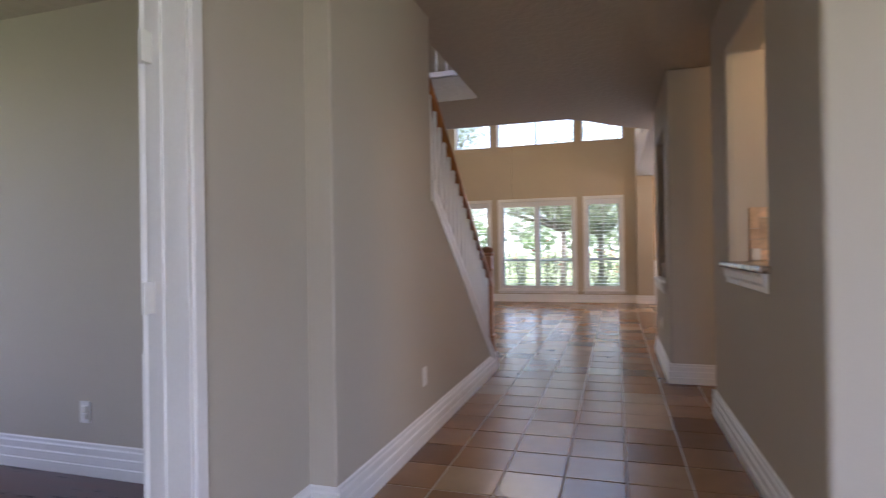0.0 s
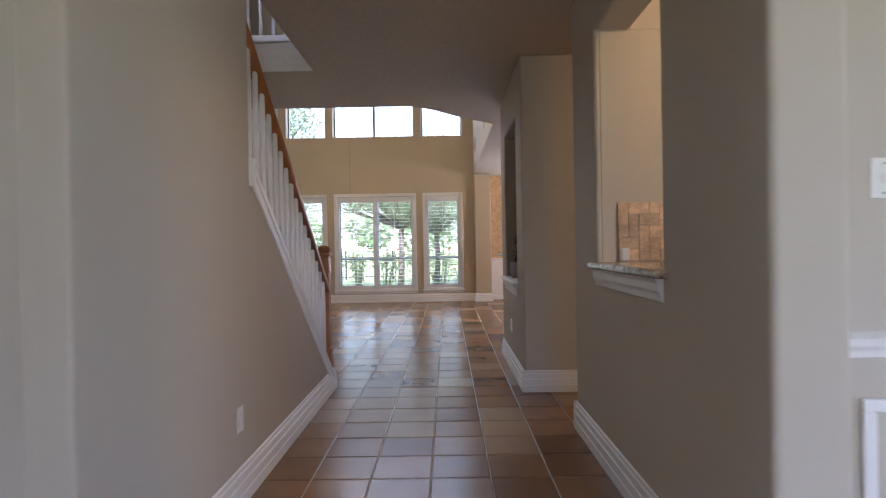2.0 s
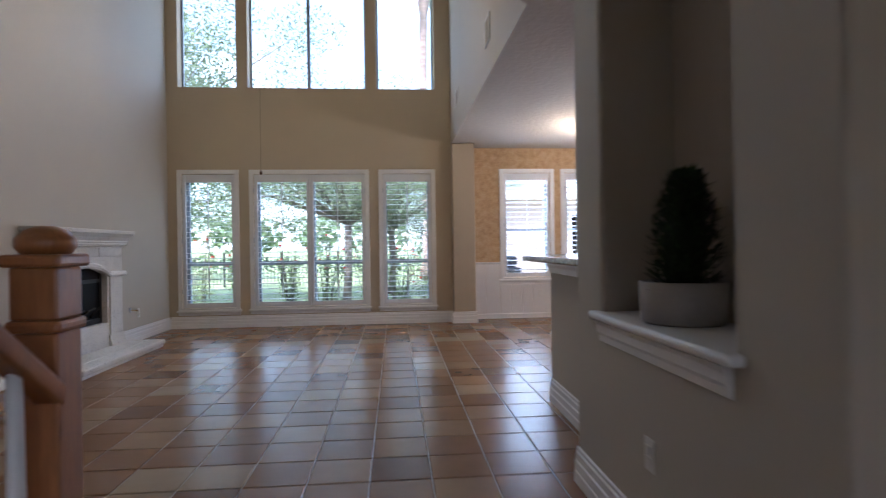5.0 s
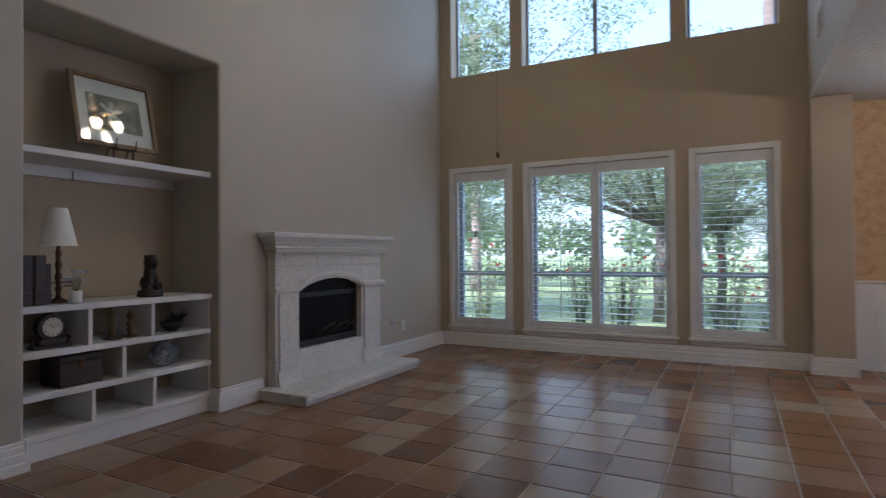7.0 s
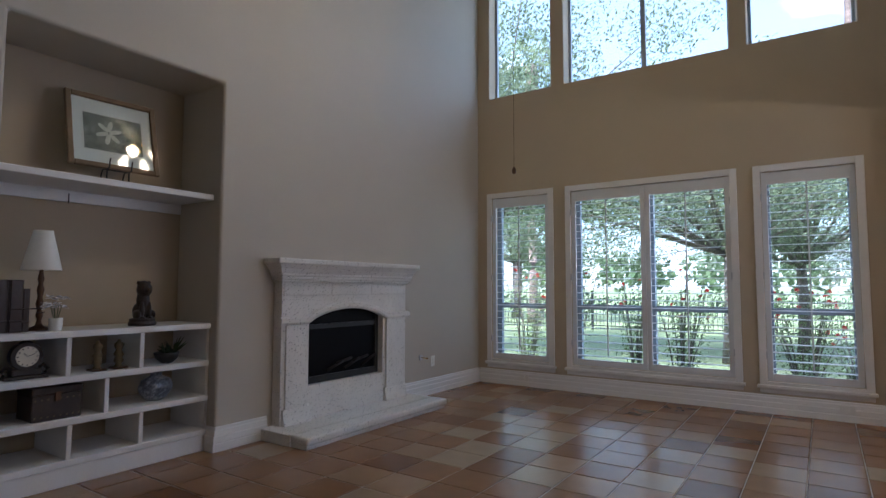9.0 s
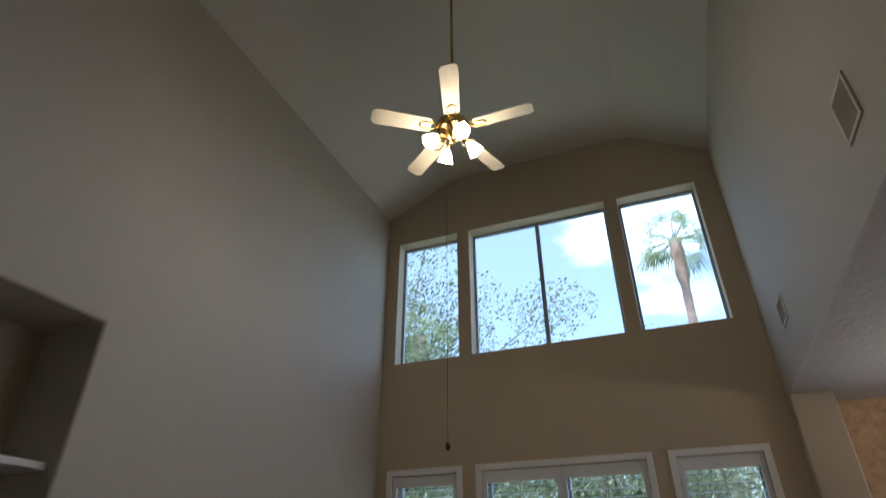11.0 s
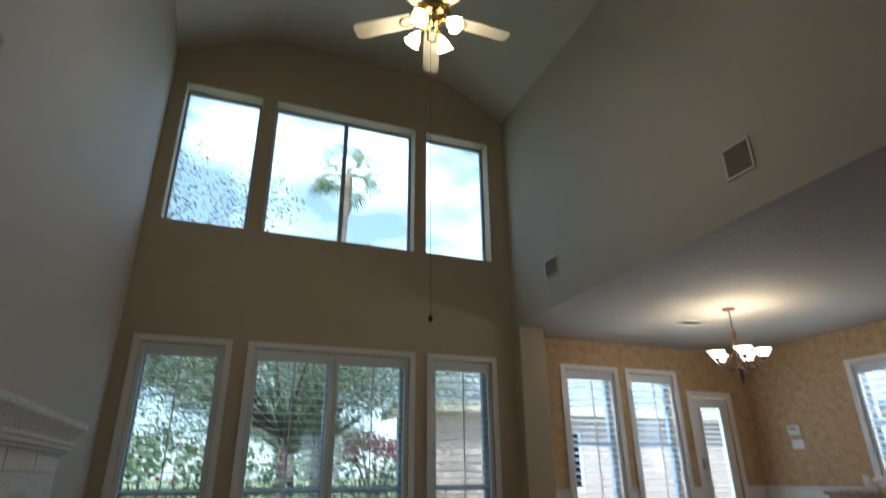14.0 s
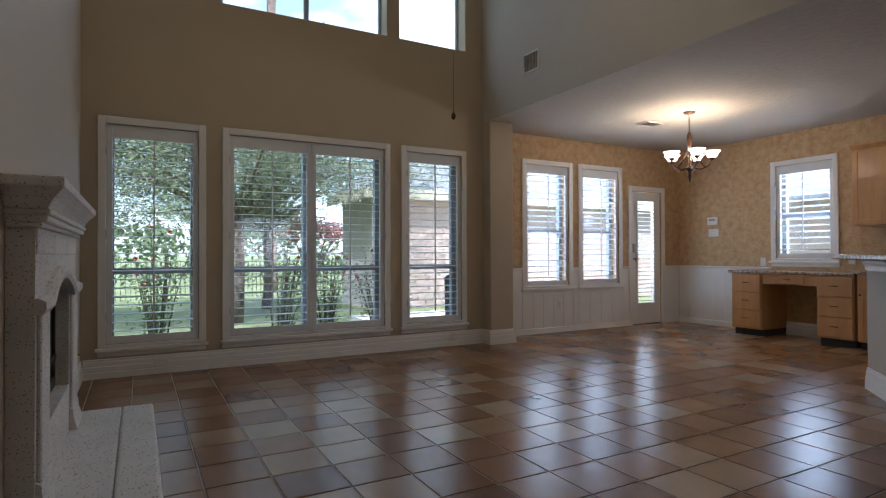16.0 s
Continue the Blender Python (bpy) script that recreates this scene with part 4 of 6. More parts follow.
def pitted(name, colour):
    """Cast stone with short dark pits."""
    m, t, p = nodes_of(name)
    co, mp, v, n = t.nodes.new("ShaderNodeTexCoord"), t.nodes.new("ShaderNodeMapping"), t.nodes.new("ShaderNodeTexVoronoi"), t.nodes.new("ShaderNodeTexNoise")
    mp.inputs["Scale"].default_value = (14, 8, 20)
    t.links.new(co.outputs["Object"], mp.inputs["Vector"])
    n.inputs["Scale"].default_value, n.inputs["Detail"].default_value = 5, 5
    t.links.new(co.outputs["Object"], n.inputs["Vector"])
    wob = t.nodes.new("ShaderNodeVectorMath")
    wob.operation = "MULTIPLY_ADD"
    wob.inputs[1].default_value = (1.1, 1.1, 1.1)
    t.links.new(n.outputs["Color"], wob.inputs[0])
    t.links.new(mp.outputs[0], wob.inputs[2])
    t.links.new(wob.outputs[0], v.inputs["Vector"])
    r = ramp_of(t, ((0.17, (0, 0, 0)), (0.23, (1, 1, 1))))
    t.links.new(v.outputs["Distance"], r.inputs[0])
    mx = t.nodes.new("ShaderNodeMix")
    mx.data_type = "RGBA"
    mx.inputs[6].default_value = (0.09, 0.08, 0.07, 1)
    c = ramp_of(t, ((0.3, tuple(q * 0.9 for q in colour)), (0.7, colour)))
    t.links.new(n.outputs["Fac"], c.inputs[0])
    t.links.new(c.outputs[0], mx.inputs[7])
    t.links.new(r.outputs[0], mx.inputs[0])
    t.links.new(mx.outputs[2], p.inputs["Base Color"])
    p.inputs["Roughness"].default_value = 0.85
    b = t.nodes.new("ShaderNodeBump")
    b.inputs["Strength"].default_value, b.inputs["Distance"].default_value = 0.7, 0.004
    t.links.new(r.outputs[0], b.inputs["Height"])
    t.links.new(b.outputs[0], p.inputs["Normal"])
    return m


M_STONEP = pitted("pitted_cast_stone", (0.76, 0.735, 0.69))
M_LOG = surface("ceramic_log", (0.02, 0.016, 0.013), 0.9, vary=0.3, scale=10, fine=40, bump=0.8)
M_FIREGLASS = surface("smoked_glass", (0.006, 0.006, 0.007), 0.3, vary=0.0, bump=0.0, spec=0.06)
fireplace()
t = thing("gas_valve", "brass gas key in a wall plate beside the fireplace", "valve", at=(LX, 11.07, 0.42))
bm = bmesh.new()
tube(bm, [(0.001, 0, 0), (0.012, 0, 0)], [0.032, 0.028], 16)
part("cover", bm, M_STEEL, t)
part("key", tube(bmesh.new(), [(0.01, 0, 0), (0.09, 0.02, -0.008)], 0.005, 8), M_BRASS, t)

# ---------------------------------------------------------------- display niche
NX0 = LX - 0.54
t = thing("bookcase", "low white built-in bookcase of open cubbies", "bookcase")
zt = (0.914, 0.645, 0.395, 0.155)
part("base", box(bmesh.new(), NX0, LX - 0.095, 7.262, 8.598, 0, 0.1145, 0.004, 1), M_WHITE, t)
for z in zt:
    part("shelf_board", box(bmesh.new(), NX0, LX - (0.075 if z > 0.9 else 0.085), 7.262, 8.598, z - 0.04, z, 0.004, 1), M_WHITE, t)
cells = (((7.262, 7.676), (7.676, 8.109), (8.109, 8.598)), ((7.262, 7.899), (7.899, 8.598)), ((7.262, 7.698), (7.698, 8.121), (8.121, 8.598)))
for row, (zb, zu) in zip(cells, ((0.645, 0.914), (0.395, 0.645), (0.155, 0.395))):
    for _, b in row[:-1]:
        part("divider", box(bmesh.new(), NX0, LX - 0.089, b - 0.014, b + 0.014, zb, zu - 0.041, 0.003, 1), M_WHITE, t)
part("side_panel", B((NX0, LX - 0.1, 7.2605, 7.28, 0.10, 0.87)), M_WHITE, t)
part("side_panel", B((NX0, LX - 0.1, 8.58, 8.5995, 0.10, 0.87)), M_WHITE, t)
t = thing("floating_shelf", "white floating shelf across the display niche", "shelf")
part("shelf_board", box(bmesh.new(), NX0, LX - 0.085, 7.262, 8.598, 1.82, 1.862, 0.004, 1), M_WHITE, t)
part("cleat", B((NX0, NX0 + 0.02, 7.262, 8.598, 1.745, 1.819)), M_WHITE, t)
part("clip", B((NX0 + 0.02, NX0 + 0.026, 7.80, 7.806, 1.735, 1.80)), M_BLACK, t)

# framed flower print leaning on a wire easel
t = thing("framed_print", "wood-framed flower print with a white mat", "picture", at=(LX - 0.26, 7.98, 1.925))
t.rotation_euler = (radians(0), radians(-14), radians(-3))
fr = bmesh.new()
W, H = 0.287, 0.53
for a, b, c, d in ((-W, -W + 0.035, 0.035, H + 0.035), (W - 0.035, W, 0.035, H + 0.035), (-W + 0.035, W - 0.035, 0.035, 0.07), (-W + 0.035, W - 0.035, H, H + 0.035)):
    box(fr, -0.012, 0.018, a, b, c, d, 0.005, 1)

M_OAKLIGHT = surface("weathered_gold_frame", (0.19, 0.125, 0.065), 0.45, vary=0.15, scale=6, fine=40, bump=0.1)
M_MAT = surface("mat_board", (0.80, 0.80, 0.78), 0.8, vary=0.01, bump=0.0)
M_PRINT = surface("grey_print", (0.20, 0.21, 0.19), 0.7, vary=0.3, scale=14, fine=60, bump=0.0)
M_PETAL = surface("print_petal", (0.62, 0.62, 0.56), 0.7, vary=0.1, scale=20, bump=0.0)
part("frame", fr, M_OAKLIGHT, t)
part("mat", B((-0.006, 0.0, -W + 0.035, W - 0.035, 0.07, H)), M_MAT, t)
part("mat_line", B((0.0, 0.0008, -0.20, 0.20, 0.155, 0.435)), M_PLASTIC, t)
pr = part("print", B((0.0008, 0.002, -0.185, 0.185, 0.165, 0.425)), M_PRINT, t)
bm = bmesh.new()
for k in range(6):
    a = k * 1.05 + 0.3
    c = (-0.03 + 0.045 * math.cos(a), 0.30 + 0.05 * math.sin(a))
    vs = []
    for i in range(10):
        u, w = 0.042 * math.cos(i * 0.628), 0.016 * math.sin(i * 0.628)
        vs.append(bm.verts.new((0.003, c[0] + u * math.cos(a) - w * math.sin(a), c[1] + u * math.sin(a) + w * math.cos(a))))
    bm.faces.new(vs)
part("flower", bm, M_PETAL, pr)
gl = part("glazing", B((0.004, 0.006, -W + 0.035, W - 0.035, 0.07, H)), M_GLASS, t)
gl.visible_shadow = False
t = thing("easel", "small black wire picture easel", "easel", at=(LX - 0.225, 7.96, 1.862))
bm = bmesh.new()
for y in (-0.07, 0.07):
    tube(bm, [(-0.07, y, 0.0), (-0.03, y, 0.085), (0.03, y, 0.083), (0.06, y, 0.088), (0.07, y, 0.15)], 0.005, 6)
    tube(bm, [(0.03, y, 0.0), (0.03, y, 0.083)], 0.005, 6)
tube(bm, [(0.03, -0.07, 0.078), (0.03, 0.07, 0.078)], 0.005, 6)
tube(bm, [(0.03, -0.07, 0.005), (0.03, 0.07, 0.005)], 0.004, 6)
part("wire_frame", bm, M_BLACK, t)

CT = 0.915
# table lamp
t = thing("table_lamp", "table lamp with a white cone shade and dark turned stem", "lamp", at=(LX - 0.25, 7.57, CT))
part("stem", turned(bmesh.new(), 0, 0, [(0.055, 0), (0.055, 0.015), (0.02, 0.03), (0.012, 0.06), (0.02, 0.09), (0.012, 0.12), (0.022, 0.16), (0.012, 0.20), (0.02, 0.24), (0.012, 0.28), (0.018, 0.31), (0.01, 0.35), (0.01, 0.44)], 14), M_BRONZE, t)
bm = bmesh.new()
for r0, r1 in ((0.105, 0.05), (0.101, 0.046)):
    n = 28
    a = [bm.verts.new((r0 * math.cos(2 * math.pi * i / n), r0 * math.sin(2 * math.pi * i / n), 0.36)) for i in range(n)]
    b = [bm.verts.new((r1 * math.cos(2 * math.pi * i / n), r1 * math.sin(2 * math.pi * i / n), 0.60)) for i in range(n)]
    for i in range(n):
        bm.faces.new((a[i], a[(i + 1) % n], b[(i + 1) % n], b[i])).smooth = True
M_LINEN = surface("white_linen", (0.80, 0.78, 0.72), 0.85, vary=0.02, scale=4, fine=200, bump=0.15)
part("shade", bm, M_LINEN, t)
M_LEATHER = surface("dark_brown_leather", (0.035, 0.018, 0.012), 0.4, vary=0.2, scale=6, fine=60, bump=0.3)
M_GILT = surface("dull_gilt", (0.17, 0.125, 0.06), 0.4, 0.5, vary=0.1, bump=0.0)
M_PAGE = surface("page_edges", (0.60, 0.53, 0.40), 0.8, vary=0.08, fine=200, bump=0.1)


def book(x, y, w, h, d, label):
    t = thing("book_box", label, "book", "book boxes on the bookcase", at=(x, y, CT))
    bm = bmesh.new()
    box(bm, -d, 0, -w / 2, -w / 2 + 0.006, 0, h, 0.002, 1)
    box(bm, -d, 0, w / 2 - 0.006, w / 2, 0, h, 0.002, 1)
    box(bm, -0.008, 0.006, -w / 2 + 0.006, w / 2 - 0.006, 0, h, 0.003, 1)
    part("cover", bm, M_LEATHER, t)
    part("pages", B((-d + 0.01, -0.009, -w / 2 + 0.007, w / 2 - 0.007, 0.006, h - 0.006)), M_PAGE, t)
    for z in (h * 0.2, h * 0.8):
        part("rib", box(bmesh.new(), 0.004, 0.011, -w / 2, w / 2, z, z + 0.012, 0.003, 1), M_LEATHER, t)
    part("crest", turned(bmesh.new(), 0, 0, [(0.016, 0), (0.016, 0.003)], 10), M_GILT, t)
    c = t.children[-1]
    c.location, c.rotation_euler = (0.006, 0, h * 0.5), (0, radians(90), 0)


book(LX - 0.16, 7.345, 0.075, 0.30, 0.22, "large dark leather book box with gilt crest")
book(LX - 0.16, 7.42, 0.07, 0.30, 0.20, "large dark leather book box with gilt crest")
book(LX - 0.19, 7.478, 0.04, 0.25, 0.18, "slimmer dark leather book box with gilt crest")
# flowers in a white cup
t = thing("flower_pot", "white flowers in a small marbled white cup", "flowers", at=(LX - 0.15, 7.62, CT))
part("cup", turned(bmesh.new(), 0, 0, [(0.03, 0), (0.034, 0.005), (0.037, 0.075), (0.034, 0.075), (0.03, 0.07)], 18), M_PLASTIC, t)
bm = bmesh.new()
rf = random.Random(8)
for k in range(8):
    a = k * 0.8
    tube(bm, [(0.008 * math.cos(a), 0.008 * math.sin(a), 0.06), (0.03 * math.cos(a), 0.03 * math.sin(a), 0.15)], 0.0025, 5)
part("stem", bm, M_LEAF, t)
bm = bmesh.new()
for k in range(16):
    c = Vector((rf.uniform(-0.05, 0.05), rf.uniform(-0.055, 0.055), rf.uniform(0.125, 0.20)))
    for i in range(7):
        a = i * 0.9
        d = Vector((math.cos(a), math.sin(a), rf.uniform(-0.3, 0.8))).normalized() * 0.03
        s = d.cross((0, 0, 1)).normalized() * 0.015
        bm.faces.new([bm.verts.new(c + q) for q in (d * 0.1, d * 0.6 + s, d, d * 0.6 - s)])
M_WPETAL = surface("white_petal", (0.80, 0.80, 0.82), 0.6, vary=0.03, bump=0.0)
part("blossom", bm, M_WPETAL, t)
# seated lion statue, one plain mesh
bm = bmesh.new()
turned(bm, 0, 0, [(0.085, 0), (0.088, 0.015), (0.08, 0.03), (0.082, 0.045), (0.07, 0.05)], 20)


def blob(bm, c, r, seg=12):
    m = Matrix.Translation(c) @ Matrix.Diagonal((*r, 1))
    bmesh.ops.create_uvsphere(bm, u_segments=seg, v_segments=seg // 2 + 2, radius=1, matrix=m)


for c, r in (((-0.02, 0, 0.10), (0.06, 0.055, 0.06)), ((0.0, 0, 0.17), (0.045, 0.042, 0.08)), ((0.012, 0, 0.245), (0.05, 0.05, 0.055)), ((0.045, 0, 0.245), (0.024, 0.02, 0.02)),
             ((0.035, 0.025, 0.10), (0.017, 0.015, 0.065)), ((0.035, -0.025, 0.10), (0.017, 0.015, 0.065)), ((0.02, 0.05, 0.075), (0.045, 0.018, 0.03)), ((0.02, -0.05, 0.075), (0.045, 0.018, 0.03)),
             ((0.0, 0.035, 0.29), (0.012, 0.012, 0.014)), ((0.0, -0.035, 0.29), (0.012, 0.012, 0.014)), ((0.0, 0, 0.285), (0.03, 0.032, 0.02)), ((0.05, 0.025, 0.055), (0.022, 0.016, 0.01)), ((0.05, -0.025, 0.055), (0.022, 0.016, 0.01))):
    blob(bm, c, r)
for f in bm.faces:
    f.smooth = True
ob = tagged(part("statue", bm, M_ANTIQUE), "dark bronze seated animal statue on a round base", "statue")
mod = ob.modifiers.new("fuse", "REMESH")
mod.mode, mod.voxel_size, mod.use_smooth_shade = "VOXEL", 0.005, True
ob.location = (LX - 0.2, 8.16, CT)
# mantel clock in the first cubby
t = thing("mantel_clock", "dark mantel clock with a cream dial", "clock", at=(LX - 0.19, 7.49, 0.645))
bm = bmesh.new()
box(bm, -0.04, 0.04, -0.11, 0.11, 0, 0.02, 0.006, 2)
box(bm, -0.035, 0.035, -0.075, 0.075, 0.02, 0.06, 0.01, 2)
for y in (-0.085, 0.085):
    tube(bm, [(0, y * 1.2, 0.025), (0, y * 1.35, 0.05), (0, y * 1.1, 0.075), (0, y * 0.8, 0.06)], 0.011, 8)
part("base", bm, M_ANTIQUE, t)
cl = part("drum", tube(bmesh.new(), [(-0.03, 0, 0.13), (0.03, 0, 0.13)], 0.08, 26), M_ANTIQUE, t)
part("crest", turned(bmesh.new(), 0, 0, [(0.03, 0.2), (0.035, 0.21), (0.012, 0.222), (0.016, 0.232), (0.004, 0.24)], 12), M_ANTIQUE, t)
M_DIAL = surface("cream_dial", (0.72, 0.68, 0.56), 0.4, vary=0.02, bump=0.0)
dl = part("dial", tube(bmesh.new(), [(0.03, 0, 0.13), (0.033, 0, 0.13)], 0.058, 26), M_DIAL, t)
bm = bmesh.new()
for k in range(12):
    a = k * math.pi / 6
    tube(bm, [(0.034, 0.044 * math.sin(a), 0.13 + 0.044 * math.cos(a)), (0.034, 0.053 * math.sin(a), 0.13 + 0.053 * math.cos(a))], 0.0022, 5)
tube(bm, [(0.035, 0, 0.13), (0.035, -0.02, 0.15)], 0.002, 5)
tube(bm, [(0.035, 0, 0.13), (0.035, 0.035, 0.145)], 0.0016, 5)
part("hand", bm, M_BLACK, dl)
# pair of ornate candle holders
for y in (7.84, 7.97):
    t = thing("candle_holder", "aged brass figured candle holder on a square foot", "candle holder", "candle holders in the bookcase", at=(LX - 0.19, y + 0.04, 0.645))
    part("foot", box(bmesh.new(), -0.045, 0.045, -0.045, 0.045, 0, 0.012, 0.004, 1), M_BRONZE, t)
    part("stem", turned(bmesh.new(), 0, 0, [(0.03, 0.012), (0.018, 0.03), (0.03, 0.05), (0.022, 0.075), (0.032, 0.095), (0.018, 0.12), (0.028, 0.145), (0.03, 0.16), (0.012, 0.175), (0.008, 0.19)], 12), M_GILT, t)
# planted bowl
t = thing("planted_bowl", "dark bowl of spiky succulents", "plant", at=(LX - 0.2, 8.34, 0.645))
part("bowl", turned(bmesh.new(), 0, 0, [(0.035, 0), (0.07, 0.03), (0.085, 0.07), (0.08, 0.075), (0.06, 0.06)], 18), M_BLACK, t)
bm = bmesh.new()
for k in range(26):
    a, e = rf.uniform(0, 6.28), rf.uniform(0.2, 1.2)
    d = Vector((math.cos(a) * math.cos(e), math.sin(a) * math.cos(e), math.sin(e)))
    o = Vector((0, 0.05 if k > 16 else -0.01, 0.065))
    L = 0.13 if k > 16 else 0.08
    tube(bm, [o, o + d * L * 0.5, o + d * L], [0.006, 0.007, 0.001], 5)
M_SUCC = leaf("succulent", (0.05, 0.085, 0.04))
part("leaves", bm, M_SUCC, t)
# wooden chest
t = thing("chest", "dark studded wooden chest in the bookcase", "chest", at=(LX - 0.23, 7.64, 0.395))
M_CHEST = surface("dark_chest_wood", (0.03, 0.017, 0.012), 0.5, vary=0.3, scale=8, fine=30, bump=0.4)
part("body", box(bmesh.new(), -0.11, 0.11, -0.13, 0.13, 0, 0.15, 0.004, 1), M_CHEST, t)
part("lid", box(bmesh.new(), -0.115, 0.115, -0.135, 0.135, 0.151, 0.195, 0.01, 2), M_CHEST, t)
for i in range(8):
    for z in (0.02, 0.12):
        part("stud", box(bmesh.new(), 0.109, 0.114, -0.119 + i * 0.033, -0.111 + i * 0.033, z, z + 0.008), M_GILT, t)
part("latch", box(bmesh.new(), 0.11, 0.118, -0.015, 0.015, 0.11, 0.165, 0.002, 1), M_BRONZE, t)
# blue-grey vase
M_VASE = surface("mottled_blue_vase", (0.10, 0.12, 0.16), 0.3, scale=18, fine=70, bump=0.2, mottle=((0.5, (0.03, 0.035, 0.05)), (0.75, (0.12, 0.14, 0.18)), (1.0, (0.42, 0.44, 0.46))))
bm = turned(bmesh.new(), 0, 0, [(0.04, 0), (0.07, 0.02), (0.10, 0.065), (0.102, 0.09), (0.085, 0.13), (0.045, 0.15), (0.032, 0.16), (0.04, 0.175), (0.034, 0.175), (0.028, 0.165)], 28)
ob = tagged(part("vase", bm, M_VASE), "squat mottled blue-grey ceramic vase", "vase")
ob.location, ob.scale = (LX - 0.22, 8.28, 0.395), (0.8, 1.15, 1.08)

# ---------------------------------------------------------------- ceiling fan
def ceiling_fan(cx, cy, hub, top):
    t = thing("ceiling_fan", "brass ceiling fan with cream blades and four lit tulip lamps", "fan", at=(cx, cy, 0))
    part("canopy", turned(bmesh.new(), 0, 0, [(0.02, top - 0.07), (0.05, top - 0.06), (0.065, top - 0.03), (0.068, top)], 20), M_BRASS, t)
    part("rod", tube(bmesh.new(), [(0, 0, hub + 0.1), (0, 0, top - 0.06)], 0.012, 10), M_BRASS, t)
    part("motor", turned(bmesh.new(), 0, 0, [(0.03, hub + 0.12), (0.06, hub + 0.11), (0.10, hub + 0.085), (0.125, hub + 0.05), (0.125, hub + 0.01), (0.10, hub - 0.015), (0.06, hub - 0.03), (0.06, hub - 0.06), (0.045, hub - 0.085), (0.03, hub - 0.11), (0.012, hub - 0.12)], 28), M_BRASS, t)
    bm = bmesh.new()
    for k in range(30):
        a = 2 * math.pi * k / 30
        c, s = math.cos(a), math.sin(a)
        tube(bm, [(0.07 * c, 0.07 * s, hub - 0.028), (0.118 * c, 0.118 * s, hub - 0.004)], 0.004, 4)
    part("vent_ribs", bm, M_BRONZE, t)
    bm = bmesh.new()
    out = [(0.17, -0.055), (0.19, -0.06), (0.585, -0.068), (0.612, -0.05), (0.618, -0.03), (0.618, 0.03), (0.612, 0.05), (0.585, 0.068), (0.19, 0.06), (0.17, 0.055)]
    lo, hi = [bm.verts.new((x, y, -0.004)) for x, y in out], [bm.verts.new((x, y, 0.004)) for x, y in out]
    bm.faces.new(lo[::-1])
    bm.faces.new(hi)
    for i in range(len(out)):
        j = (i + 1) % len(out)
        bm.faces.new((lo[i], lo[j], hi[j], hi[i]))
    blade = mesh_of("blade", bm, M_BLADE)
    bm = bmesh.new()
    for y in (-0.03, 0.03):
        tube(bm, [(0.11, y * 0.3, 0.01), (0.17, y, -0.006), (0.24, y, -0.009), (0.26, 0, -0.009)], 0.007, 6)
    iron = mesh_of("blade_iron", bm, M_BRASS)
    for k in range(5):
        ob = new("blade", blade)
        ob.parent, ob.location, ob.rotation_euler = t, (0, 0, hub + 0.01), (radians(11), 0, radians(72 * k))
        ir = new("blade_iron", iron)
        ir.parent = ob
    bm = bmesh.new()
    prof = [(0.018, 0.0), (0.03, -0.02), (0.045, -0.05), (0.05, -0.075), (0.062, -0.10)]
    n = 18
    rings = [[bm.verts.new((r * (1 + (0.12 * math.cos(6 * 2 * math.pi * i / n) if k == 4 else 0)) * math.cos(2 * math.pi * i / n), r * math.sin(2 * math.pi * i / n), z)) for i in range(n)] for k, (r, z) in enumerate(prof)]
    for a, b in zip(rings, rings[1:]):
        for i in range(n):
            bm.faces.new((a[i], a[(i + 1) % n], b[(i + 1) % n], b[i])).smooth = True
    blob(bm, (0, 0, -0.06), (0.03, 0.03, 0.035))
    tulip = mesh_of("lamp_shade", bm, M_BULB)
    for k in range(4):
        a = radians(90 * k + 40)
        c, s = math.cos(a), math.sin(a)
        arm = part("lamp_arm", tube(bmesh.new(), [(0.03 * c, 0.03 * s, hub - 0.08), (0.09 * c, 0.09 * s, hub - 0.07), (0.125 * c, 0.125 * s, hub - 0.09)], 0.012, 8), M_BRASS, t)
        ob = new("lamp_shade", tulip)
        ob.parent, ob.location = arm, (0.125 * c, 0.125 * s, hub - 0.09)
        ob.rotation_euler = (0, radians(-38), a)
        b = bulb("fan_bulb", (cx + 0.19 * c, cy + 0.19 * s, hub - 0.21), 1.8, (1.0, 0.78, 0.45), 0.05)
    part("pull_cord", tube(bmesh.new(), [(-0.036, -0.049, hub - 0.06), (-0.036, -0.049, 1.93)], 0.0011, 5), M_FIRE, t)
    part("cord_knob", turned(bmesh.new(), -0.036, -0.049, [(0.004, 1.89), (0.013, 1.90), (0.013, 1.92), (0.004, 1.935)], 10), M_BRONZE, t)


ceiling_fan(-1.545, 9.32, 4.215, TZ)


